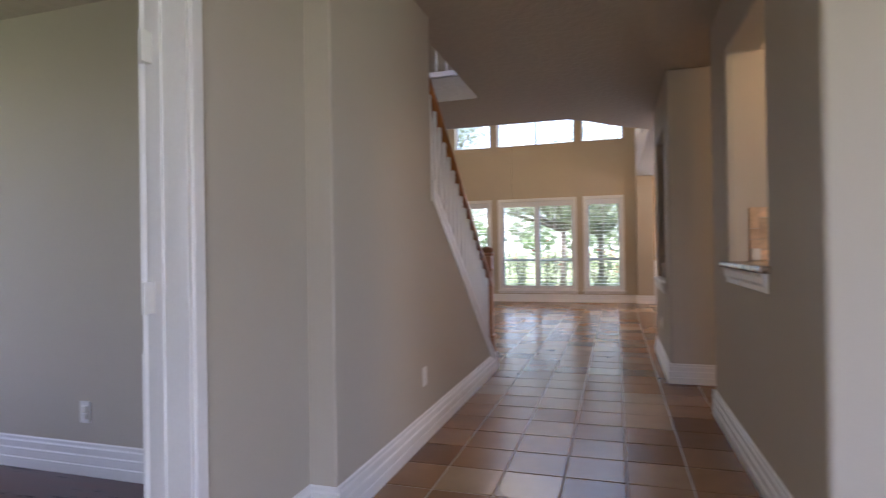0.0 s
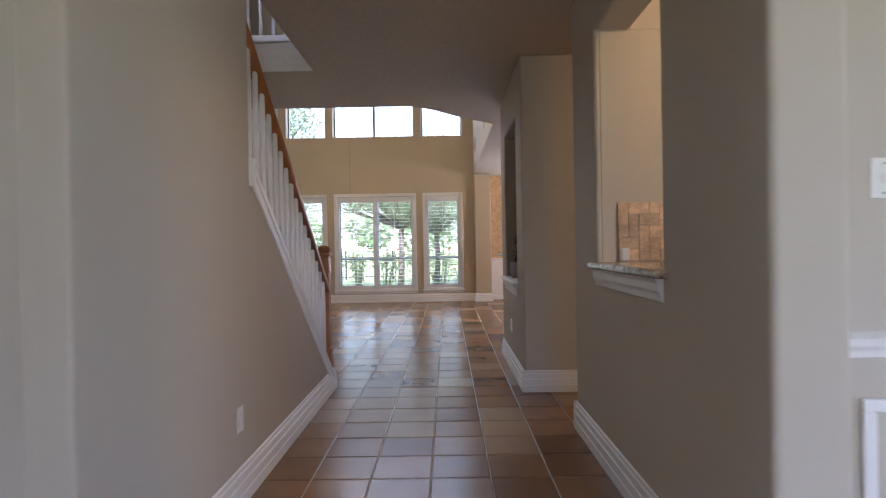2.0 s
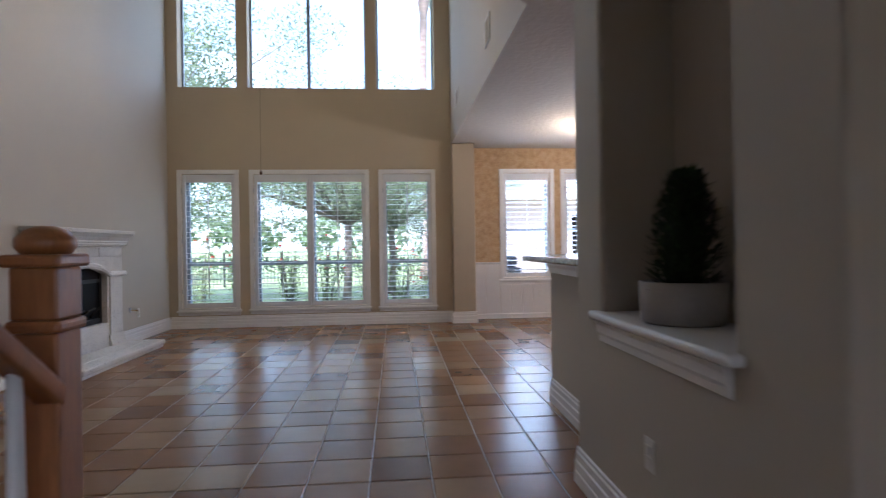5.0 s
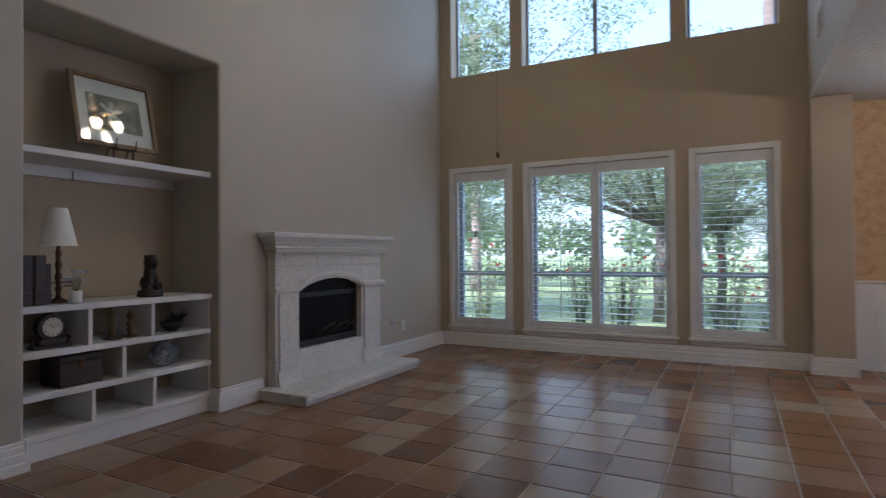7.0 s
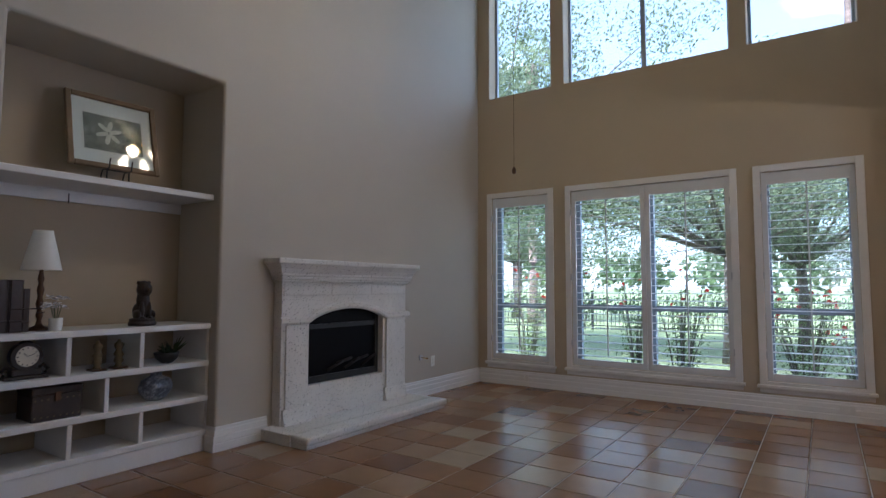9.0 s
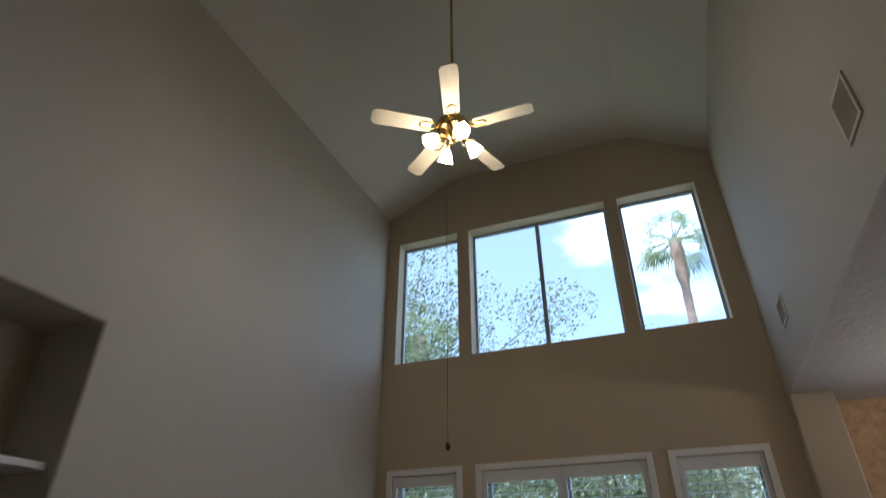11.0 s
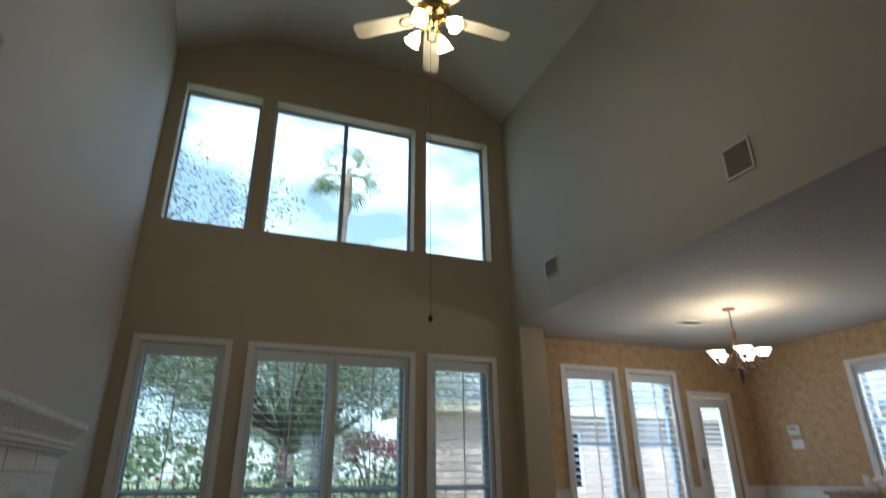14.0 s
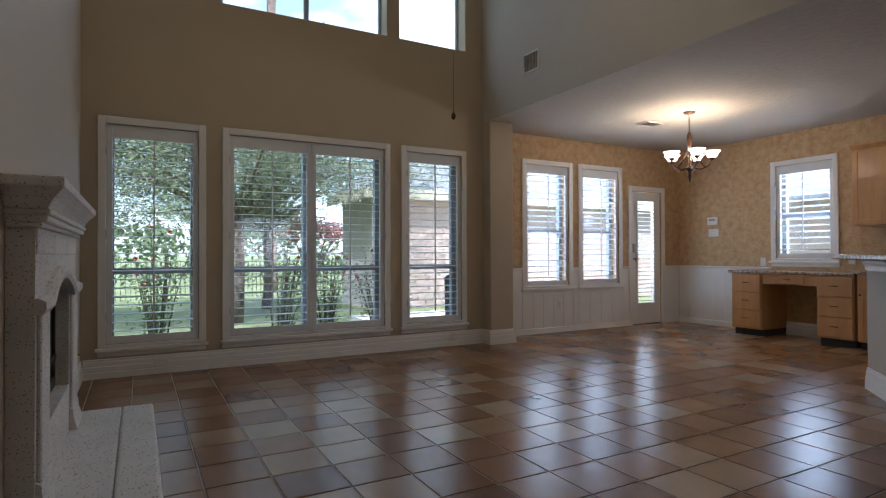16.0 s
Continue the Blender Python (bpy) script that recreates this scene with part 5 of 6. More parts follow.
def vent(name, label, m, w, h, n, group="", mat=None):
    t = thing(name, label, "vent", group)
    t.matrix_world = m
    bm = bmesh.new()
    f = 0.022
    for a, b, c, d in ((-w / 2, w / 2, h / 2 - f, h / 2), (-w / 2, w / 2, -h / 2, -h / 2 + f), (-w / 2, -w / 2 + f, -h / 2 + f, h / 2 - f), (w / 2 - f, w / 2, -h / 2 + f, h / 2 - f)):
        box(bm, a, b, c, d, 0, 0.012, 0.003, 1)
    part("frame", bm, mat or M_VENT, t)
    # dark sheet gives the shade of the duct behind the slats
    part("backing", B((-w / 2 + f, w / 2 - f, -h / 2 + f, h / 2 - f, 0.0005, 0.002)), M_DARK, t)
    me = mesh_of("slat", box(bmesh.new(), -0.005, 0.005, -h / 2 + f, h / 2 - f, -0.001, 0.001), M_SLAT)
    for i in range(n):
        s = new("slat", me)
        s.parent, s.location, s.rotation_euler = t, (-w / 2 + f + (i + 0.5) * (w - 2 * f) / n, 0, 0.006), (0, radians(40), 0)


M_SLAT = surface("vent_slat", (0.40, 0.36, 0.31), 0.5, vary=0.05, bump=0.0)
M_VENT = surface("beige_vent_paint", (0.62, 0.59, 0.54), 0.5, vary=0.02, bump=0.0)
WALLR = Matrix.Translation((RX, 0, 0)) @ Matrix(((0, 0, -1, 0), (-1, 0, 0, 0), (0, 1, 0, 0), (0, 0, 0, 1)))
vent("wall_vent", "large louvred return-air grille high on the beige wall", WALLR @ Matrix.Translation((-8.803, 3.155, 0)), 0.245, 0.26, 13)
vent("wall_vent", "small louvred supply grille high on the beige wall", WALLR @ Matrix.Translation((-11.33, 3.212, 0)), 0.28, 0.225, 9)
vent("ceiling_vent", "beige louvred ceiling vent in the breakfast room", Matrix.Translation((2.48, 11.35, CZ)) @ Matrix.Rotation(math.pi, 4, "X"), 0.30, 0.20, 9)


# ---------------------------------------------------------------- chandelier
def chandelier(cx, cy):
    t = thing("chandelier", "bronze five-arm chandelier with lit alabaster bowls", "chandelier", at=(cx, cy, 0))
    part("canopy", turned(bmesh.new(), 0, 0, [(0.015, CZ - 0.03), (0.06, CZ - 0.02), (0.07, CZ)], 20), M_BRONZE, t)
    bm = bmesh.new()
    for k in range(7):
        z = CZ - 0.045 - k * 0.028
        pts = [(0.009 * math.cos(a) * (k % 2), 0.009 * math.cos(a) * (1 - k % 2), z + 0.018 * math.sin(a)) for a in [i * math.pi / 4 for i in range(9)]]
        tube(bm, pts, 0.0028, 5, cap=False)
    part("chain", bm, M_BRONZE, t)
    part("stem", turned(bmesh.new(), 0, 0, [(0.005, 2.52), (0.018, 2.50), (0.025, 2.48), (0.03, 2.44), (0.022, 2.36), (0.026, 2.33), (0.012, 2.31), (0.012, 2.12), (0.05, 2.10), (0.055, 2.085), (0.03, 2.06), (0.016, 2.03), (0.024, 2.0), (0.016, 1.965), (0.003, 1.925)], 16), M_BRONZE, t)
    bm = bmesh.new()
    n = 24
    prof = [(0.03, 0.0), (0.05, 0.012), (0.062, 0.04), (0.075, 0.06), (0.092, 0.072), (0.088, 0.074), (0.07, 0.062), (0.055, 0.04), (0.02, 0.012)]
    turned(bm, 0, 0, prof, n)
    shade = mesh_of("bowl_shade", bm, M_SHADE5)
    for k in range(5):
        a = radians(72 * k + 20)
        c, s = math.cos(a), math.sin(a)
        arm = part("arm", tube(bmesh.new(), [(0.03 * c, 0.03 * s, 2.09), (0.12 * c, 0.12 * s, 2.075), (0.2 * c, 0.2 * s, 2.11), (0.235 * c, 0.235 * s, 2.17), (0.235 * c, 0.235 * s, 2.19)], 0.009, 8), M_BRONZE, t)
        part("brace", tube(bmesh.new(), [(0.012 * c, 0.012 * s, 2.33), (0.08 * c, 0.08 * s, 2.2), (0.16 * c, 0.16 * s, 2.10)], 0.006, 6), M_BRONZE, t)
        part("cup", turned(bmesh.new(), 0.235 * c, 0.235 * s, [(0.012, 2.17), (0.032, 2.185), (0.035, 2.2)], 14), M_BRONZE, arm)
        ob = new("bowl_shade", shade)
        ob.parent, ob.location = arm, (0.235 * c, 0.235 * s, 2.2)
        bulb("chandelier_bulb", (cx + 0.235 * c, cy + 0.235 * s, 2.31), 2.1, (1.0, 0.80, 0.52), 0.05)


chandelier(2.42, 10.74)


# ---------------------------------------------------------------- bar, desk and kitchen
t = thing("bar_wall", "beige half wall of the kitchen bar with white baseboard", "bar")
poly = [(0.85, 6.391), (0.87, 7.80), (2.02, 8.78), (2.16, 8.66), (1.02, 7.72), (1.0, 6.391)]
bm = bmesh.new()
lo, hi = [bm.verts.new((x, y, 0)) for x, y in poly], [bm.verts.new((x, y, 1.048)) for x, y in poly]
bm.faces.new(lo[::-1])
bm.faces.new(hi)
for i in range(6):
    j = (i + 1) % 6
    bm.faces.new((lo[i], lo[j], hi[j], hi[i]))
part("body", bm, M_WALL, t)
bm = bmesh.new()
run(bm, (0.87, 7.80), (0.85, 6.391), BASE)
run(bm, (2.02, 8.78), (0.87, 7.80), BASE)
run(bm, (2.16, 8.66), (2.02, 8.78), BASE)
part("baseboard", bm, M_WHITE, t)
MOU = ((0, 0.96), (0.012, 0.965), (0.016, 1.0), (0.034, 1.02), (0.036, 1.047), (0, 1.047))
bm = bmesh.new()
run(bm, (0.87, 7.80), (0.85, 6.391), MOU)
run(bm, (2.02, 8.78), (0.87, 7.80), MOU)
run(bm, (2.16, 8.66), (2.02, 8.78), MOU)
part("moulding", bm, M_WHITE, t)
poly = [(0.66, 6.391), (0.68, 7.92), (1.96, 9.02), (2.36, 8.58), (1.14, 7.55), (1.1, 6.391)]
bm = bmesh.new()
lo, hi = [bm.verts.new((x, y, 1.05)) for x, y in poly], [bm.verts.new((x, y, 1.09)) for x, y in poly]
bm.faces.new(lo[::-1])
bm.faces.new(hi)
for i in range(6):
    j = (i + 1) % 6
    bm.faces.new((lo[i], lo[j], hi[j], hi[i]))
bmesh.ops.bevel(bm, geom=bm.edges[:], offset=0.012, segments=3, affect="EDGES", profile=0.5)
tagged(part("bar_top", bm, M_GRANITE), "tan granite bar top with a rounded edge", "countertop")


def pull(parent, at):
    bm = bmesh.new()
    x, y, z = at
    for d in (-0.035, 0.035):
        tube(bm, [(x, y + d, z), (x - 0.022, y + d, z)], 0.004, 6)
    tube(bm, [(x - 0.022, y - 0.045, z), (x - 0.022, y + 0.045, z)], 0.005, 6)
    part("handle", bm, M_BRONZE, parent, "dark bronze bar handle")


def knob(parent, at):
    x, y, z = at
    part("knob", tube(bmesh.new(), [(x, y, z), (x - 0.012, y, z), (x - 0.014, y, z), (x - 0.024, y, z)], [0.005, 0.006, 0.013, 0.010], 10), M_BRONZE, parent)


def panel_door(name, parent, xf, y0, y1, z0, z1, mat, kn=None):
    bm = bmesh.new()
    f = 0.055
    for a, b, c, d in ((y0, y0 + f, z0, z1), (y1 - f, y1, z0, z1), (y0 + f, y1 - f, z0, z0 + f), (y0 + f, y1 - f, z1 - f, z1)):
        box(bm, xf - 0.02, xf, a, b, c, d, 0.003, 1)
    box(bm, xf - 0.011, xf - 0.001, y0 + f, y1 - f, z0 + f, z1 - f)
    d = part(name, bm, mat, parent)
    if kn:
        knob(d, (xf - 0.02, *kn))


def cabinet(name, label, xf, y0, y1, z0, z1, doors=0, drawers=0, toe=0.0, group="kitchen cabinets"):
    t = thing(name, label, "cabinet", group)
    part("body", B((xf, EX - 0.002, y0, y1, z0 + toe, z1)), M_MAPLE, t)
    if toe:
        part("toe_kick", B((xf + 0.06, EX - 0.01, y0 + 0.005, y1 - 0.005, z0, z0 + toe - 0.001)), M_BLACK, t)
    zlo = z0 + toe + 0.015
    w = y1 - y0
    for k in range(drawers):
        h = (z1 - zlo - 0.015) / max(drawers, 1) if not doors else 0.15
        a = z1 - 0.015 - (k + 1) * h
        d = part("drawer_front", box(bmesh.new(), xf - 0.02, xf - 0.0005, y0 + 0.012, y1 - 0.012, a + 0.008, a + h - 0.008, 0.004, 2), M_MAPLE, t)
        pull(d, (xf - 0.02, (y0 + y1) / 2, a + h * 0.55))
    for k in range(doors):
        a, b = y0 + 0.01 + k * (w - 0.02) / doors, y0 + 0.01 + (k + 1) * (w - 0.02) / doors
        top = z1 - 0.015 - (0.16 if drawers else 0)
        panel_door("cabinet_door", t, xf - 0.0005, a + 0.004, b - 0.004, zlo, top, M_MAPLE, ((b - 0.03) if k % 2 == 0 else (a + 0.03), zlo + 0.06 if z0 > 1 else top - 0.06))
    return t


DX = EX - 0.56
cabinet("desk_pedestal", "honey maple desk pedestal with three drawers", DX, 10.88, 11.30, 0, 0.835, 0, 3, 0.09, "desk pedestals")
cabinet("desk_pedestal", "honey maple desk pedestal with three drawers", DX, 9.80, 10.20, 0, 0.835, 0, 3, 0.09, "desk pedestals")
t = thing("kneehole_apron", "honey maple apron with a drawer across the kneehole", "desk")
part("board", B((DX + 0.01, DX + 0.06, 10.201, 10.879, 0.70, 0.835)), M_MAPLE, t)
d = part("drawer_front", box(bmesh.new(), DX - 0.012, DX + 0.0095, 10.36, 10.72, 0.715, 0.825, 0.004, 2), M_MAPLE, t)
pull(d, (DX - 0.012, 10.54, 0.77))
tagged(part("granite_slab", box(bmesh.new(), DX - 0.03, EX - 0.002, 9.78, 11.34, 0.836, 0.873, 0.008, 2), M_GRANITE), "tan granite slab lying on the desk pedestals", "countertop")
baseboard("baseboard_kneehole", ((EX, 10.88), (EX, 10.20)))
cabinet("base_cabinet", "honey maple base cabinet with a drawer over a door", DX - 0.02, 9.26, 9.76, 0, 0.86, 1, 1, 0.09)
cabinet("base_cabinet", "honey maple base cabinet with a drawer over a door", DX - 0.02, 7.45, 9.255, 0, 0.86, 3, 0, 0.09)
cabinet("base_cabinet", "honey maple base cabinet beside the refrigerator", DX - 0.02, 6.05, 7.445, 0, 0.86, 2, 0, 0.09)
tagged(part("kitchen_counter", box(bmesh.new(), DX - 0.05, EX - 0.002, 6.04, 9.775, 0.861, 0.90, 0.008, 2), M_GRANITE), "tan granite kitchen counter", "countertop")
UX = EX - 0.33
cabinet("wall_cabinet", "honey maple wall cabinet with panelled doors", UX, 8.9, 9.92, 1.42, 2.36, 2)
cabinet("wall_cabinet", "honey maple wall cabinet with panelled doors", UX, 7.47, 8.895, 1.34, 2.31, 2)
cabinet("wall_cabinet", "short honey maple cabinet above the microwave", UX, 6.72, 7.465, 1.815, 2.31, 2)
cabinet("wall_cabinet", "tall honey maple wall cabinet", UX, 6.03, 6.715, 1.34, 2.31, 1)
cabinet("wall_cabinet", "honey maple cabinet above the refrigerator", UX - 0.02, 5.0, 6.025, 1.80, 2.31, 2)
t = thing("crown_moulding", "honey maple crown along the wall cabinets", "moulding", kind="structure")
part("crown", run(bmesh.new(), (UX - 0.022, 9.92), (UX - 0.022, 5.0), ((-0.3, 2.311), (0.0, 2.311), (0.015, 2.33), (0.04, 2.36), (0.04, 2.375), (-0.3, 2.375))), M_MAPLE, t)
# microwave
t = thing("microwave", "stainless over-range microwave with a dark door", "microwave")
MX = EX - 0.40
part("body", box(bmesh.new(), MX, EX - 0.002, 6.80, 7.455, 1.385, 1.795, 0.004, 1), M_BLACK, t)
part("door", box(bmesh.new(), MX - 0.025, MX - 0.001, 6.97, 7.45, 1.40, 1.785, 0.006, 2), M_STEEL, t)
part("door_glass", B((MX - 0.028, MX - 0.0255, 7.03, 7.39, 1.46, 1.72)), M_FIREGLASS, t)
pn = part("control_panel", box(bmesh.new(), MX - 0.024, MX - 0.001, 6.805, 6.965, 1.40, 1.785, 0.003, 1), M_FIREGLASS, t)
for i in range(6):
    for j in range(3):
        part("key", B((MX - 0.027, MX - 0.0245, 6.822 + j * 0.045, 6.852 + j * 0.045, 1.45 + i * 0.045, 1.475 + i * 0.045)), M_PLASTIC, pn)
t = thing("cooktop", "black gas cooktop set in the granite counter", "cooktop")
part("tray", box(bmesh.new(), EX - 0.52, EX - 0.08, 6.6, 7.4, 0.9005, 0.912, 0.004, 1), M_FIRE, t)
for y in (6.75, 7.0, 7.25):
    bm = bmesh.new()
    for d in (-0.1, 0, 0.1):
        box(bm, EX - 0.5, EX - 0.1, y + d - 0.006, y + d + 0.006, 0.93, 0.942)
    for x in (EX - 0.5, EX - 0.3, EX - 0.112):
        box(bm, x, x + 0.012, y - 0.11, y + 0.11, 0.912, 0.93)
    part("grate", bm, M_BLACK, t)
# refrigerator
t = thing("refrigerator", "stainless french-door refrigerator with a water dispenser", "refrigerator")
FX, fy0, fy1 = 3.85, 5.10, 5.99
part("body", box(bmesh.new(), FX + 0.05, EX - 0.01, fy0, fy1, 0.02, 1.745, 0.004, 1), M_DARK, t)
ym = (fy0 + fy1) / 2
dl = part("door_left", box(bmesh.new(), FX, FX + 0.049, ym + 0.003, fy1, 0.72, 1.76, 0.012, 3), M_STEEL, t)
dr = part("door_right", box(bmesh.new(), FX, FX + 0.049, fy0, ym - 0.003, 0.72, 1.76, 0.012, 3), M_STEEL, t)
df = part("freezer_drawer", box(bmesh.new(), FX, FX + 0.049, fy0, fy1, 0.08, 0.71, 0.012, 3), M_STEEL, t)
for par, y in ((dl, ym + 0.045), (dr, ym - 0.045)):
    bm = tube(bmesh.new(), [(FX - 0.05, y, 0.85), (FX - 0.05, y, 1.62)], 0.014, 10)
    for z in (0.87, 1.60):
        tube(bm, [(FX, y, z), (FX - 0.05, y, z)], 0.012, 8)
    part("handle", bm, M_STEEL, par)
bm = tube(bmesh.new(), [(FX - 0.05, fy0 + 0.05, 0.64), (FX - 0.05, fy1 - 0.05, 0.64)], 0.014, 10)
for y in (fy0 + 0.08, fy1 - 0.08):
    tube(bm, [(FX, y, 0.64), (FX - 0.05, y, 0.64)], 0.012, 8)
part("handle", bm, M_STEEL, df)
part("dispenser", B((FX - 0.004, FX - 0.0005, ym + 0.14, ym + 0.33, 0.92, 1.28)), M_DARK, dl)
part("dispenser_panel", B((FX - 0.008, FX - 0.0045, ym + 0.14, ym + 0.33, 1.20, 1.30)), M_FIREGLASS, dl)
part("badge", B((FX - 0.003, FX - 0.0005, fy0 + 0.08, fy0 + 0.2, 1.68, 1.71)), M_DARK, dr)
part("lamp_lens", B((MX + 0.1, MX + 0.2, 7.05, 7.2, 1.381, 1.3845)), M_PANEL, bpy.data.objects["microwave"])
bulb("hood_bulb", (MX + 0.15, 7.12, 1.35), 0.5, (1.0, 0.75, 0.45), 0.03)
# kitchen backsplash behind the cooktop, and the lit panel
M_SPLASH = surface("pale_stone_splash", (0.60, 0.50, 0.40), 0.5, vary=0.08, scale=6, fine=40, bump=0.2)
bm = bmesh.new()
box(bm, EX - 0.012, EX - 0.001, 6.04, 8.9, 0.901, 1.339)
structure("trim_kitchen_backsplash", bm, M_SPLASH, "tan stone backsplash behind the counter")
t = thing("ceiling_light", "square lit fluorescent panel in the kitchen ceiling", "light")
part("frame", slab("y", 5.95, 6.66, 3.08, 3.72, CZ - 0.045, CZ - 0.001, []), M_WALL, t)
part("diffuser", box(bmesh.new(), 3.14, 3.66, 6.0, 6.61, CZ - 0.055, CZ - 0.046, 0.004, 1), M_PANEL, t)
area("kitchen_panel", Matrix.Translation((3.4, 6.3, CZ - 0.07)), 0.5, 0.6, 3.4, (1.0, 0.78, 0.48))
# unseen dome lamp, form and place assumed, added for the passage's warm glow
t = thing("ceiling_light", "unseen round dome lamp added for the pantry passage's warm glow", "light", at=(1.95, 2.5, CZ))
part("dome", turned(bmesh.new(), 0, 0, [(0.03, -0.09), (0.1, -0.075), (0.15, -0.03), (0.155, 0)], 24), M_SHADE5, t)
bulb("passage_bulb", (1.95, 2.5, CZ - 0.16), 3.6, (1.0, 0.66, 0.28), 0.08)
# travertine herringbone tiles at the pass-through
t = thing("backsplash_tiles", "rough brown travertine tiles in a basketweave", "tiles", kind="structure")
rt = random.Random(4)
u, uz = 0.0576, 0.0655
lay = [(0, 3, 1, 2), (1, 4, 2, 1), (3, 4, 1, 1), (4, 3.5, 1.85, 1.5), (1, 2, 1, 2), (2, 3, 2, 1), (4, 3, 1, 0.5), (5, 2, 0.85, 1.5), (0, 2, 1, 1), (2, 1, 1, 2), (3, 2, 2, 1), (0, 1, 2, 1), (3, 0, 1, 2), (4, 1, 1.85, 1), (1, 0, 1, 1),
       (2, 0, 1, 1), (4, 0, 1, 1), (5, 0, 0.85, 1)]
for x, z, w, h in lay:
    part("tile", box(bmesh.new(), 0.934 + x * u + 0.0012, 0.934 + (x + w) * u - 0.0012, 3.288 - rt.uniform(0, 0.003), 3.2963, 1.097 + z * uz + 0.0012, 1.097 + (z + h) * uz - 0.0012, 0.0015, 1), M_TRAV, t)
plate("wall_outlet", (0.966, 3.288, 1.137), (0, -1), 0.056, 0.07, "cream outlet set in the travertine tiles", "outlet", SOCKET)

# potted cactus in the niche
t = thing("potted_plant", "dark green cactus-like plant in a grey-white pot", "plant", at=(0.757, 5.66, 0.876))
M_POT = surface("chalky_pot", (0.38, 0.36, 0.345), 0.8, vary=0.06, scale=12, fine=60, bump=0.2)
part("pot", turned(bmesh.new(), 0, 0, [(0.138, 0), (0.148, 0.008), (0.155, 0.15), (0.145, 0.152), (0.14, 0.12)], 26), M_POT, t)
M_SOIL = surface("dark_soil", (0.03, 0.022, 0.016), 0.95, vary=0.3, fine=90, bump=0.8)
part("soil", turned(bmesh.new(), 0, 0, [(0.139, 0.11), (0.14, 0.122), (0.02, 0.128)], 20), M_SOIL, t)
bm = bmesh.new()
rp = random.Random(2)
for k in range(1500):
    h = rp.random() ** 0.8
    r = 0.135 * math.sqrt(max(0.02, 1 - (h * 0.97) ** 2)) * rp.uniform(0.45, 1)
    a = rp.uniform(0, 6.283)
    lean = 0.03 * h
    o = Vector((r * math.cos(a), r * math.sin(a) - lean, 0.11 + h * 0.43))
    d = Vector((math.cos(a) * 0.7, math.sin(a) * 0.7, rp.uniform(0.3, 1.1))).normalized() * rp.uniform(0.022, 0.045)
    s = d.cross((0, 0, 1)).normalized() * 0.009
    bm.faces.new([bm.verts.new(o + q) for q in (-d * 0.2, d * 0.4 + s, d, d * 0.4 - s)])
for k in range(5):
    a = k * 1.26
    tube(bm, [(0.03 * math.cos(a), 0.03 * math.sin(a), 0.13), (0.05 * math.cos(a), 0.05 * math.sin(a) - 0.02, 0.3), (0.03 * math.cos(a), 0.03 * math.sin(a) - 0.05, 0.52)], [0.03, 0.035, 0.012], 8)
M_CACT = leaf("dark_foliage", (0.03, 0.055, 0.022))
part("foliage", bm, M_CACT, t)

# ---------------------------------------------------------------- outside
bm = bmesh.new()
bm.faces.new([bm.verts.new(q) for q in ((-400, -300, -0.22), (400, -300, -0.22), (400, 700, -0.22), (-400, 700, -0.22))])
tagged(part("ground", bm, M_GRASS), "mown green lawn running to the golf course", "ground", kind="structure")
tagged(part("patio", B((0.55, 7.0, BY + 0.21, 17.2, -0.24, -0.12)), M_CONC), "pale concrete patio outside the breakfast room", "patio", kind="structure")


def bush(x, y, h, w, seed):
    t = thing("rose_bush", "leggy green rose bush with red blooms against the window", "bush", "rose bushes", at=(x, y, -0.22))
    r = random.Random(seed)
    bm, lf, fl = bmesh.new(), bmesh.new(), bmesh.new()
    for k in range(13):
        a = r.uniform(0, 6.283)
        top = Vector((math.cos(a) * w * r.uniform(0.2, 1), math.sin(a) * w * 0.6 * r.uniform(0.2, 1), h * r.uniform(0.55, 1)))
        mid = Vector((top.x * 0.45, top.y * 0.45, top.z * 0.5))
        tube(bm, [(0.05 * math.cos(a), 0.05 * math.sin(a), 0), mid, top], [0.012, 0.009, 0.004], 5)
        for i in range(125):
            q = r.uniform(0.08, 1.03)
            c = mid.lerp(top, (q - 0.5) * 2) if q > 0.5 else Vector((0, 0, 0)).lerp(mid, q * 2)
            c = c + Vector((r.gauss(0, 0.085), r.gauss(0, 0.085), r.gauss(0, 0.06)))
            d = Vector((r.uniform(-1, 1), r.uniform(-1, 1), r.uniform(-0.6, 0.8))).normalized() * r.uniform(0.013, 0.026)
            s = d.orthogonal().normalized() * d.length * 0.5
            lf.faces.new([lf.verts.new(c + e) for e in (-d, s, d, -s)])
        if r.random() < 0.75:
            for j in range(9):
                d = Vector((r.uniform(-1, 1), r.uniform(-1, 1), r.uniform(-0.4, 1))).normalized() * 0.03
                s = d.orthogonal().normalized() * 0.022
                fl.faces.new([fl.verts.new(top + e) for e in (d * 0.1, d * 0.6 + s, d, d * 0.6 - s)])
    part("stems", bm, M_BARK, t)
    part("leaves", lf, M_ROSELEAF, t)
    part("blooms", fl, M_ROSE, t)


for i, (x, y, h, w) in enumerate(((-3.9, 14.3, 1.75, 0.5), (-3.0, 13.8, 1.7, 0.5), (-2.3, 14.6, 1.6, 0.45), (-1.55, 13.9, 1.75, 0.42), (-0.75, 14.5, 1.45, 0.45), (-0.2, 13.8, 1.6, 0.42), (-5.0, 14.8, 1.6, 0.5), (0.35, 14.6, 1.25, 0.35), (7.4, 10.2, 1.9, 0.5), (7.6, 11.3, 1.7, 0.5))):
    bush(x, y, h, w, i + 20)


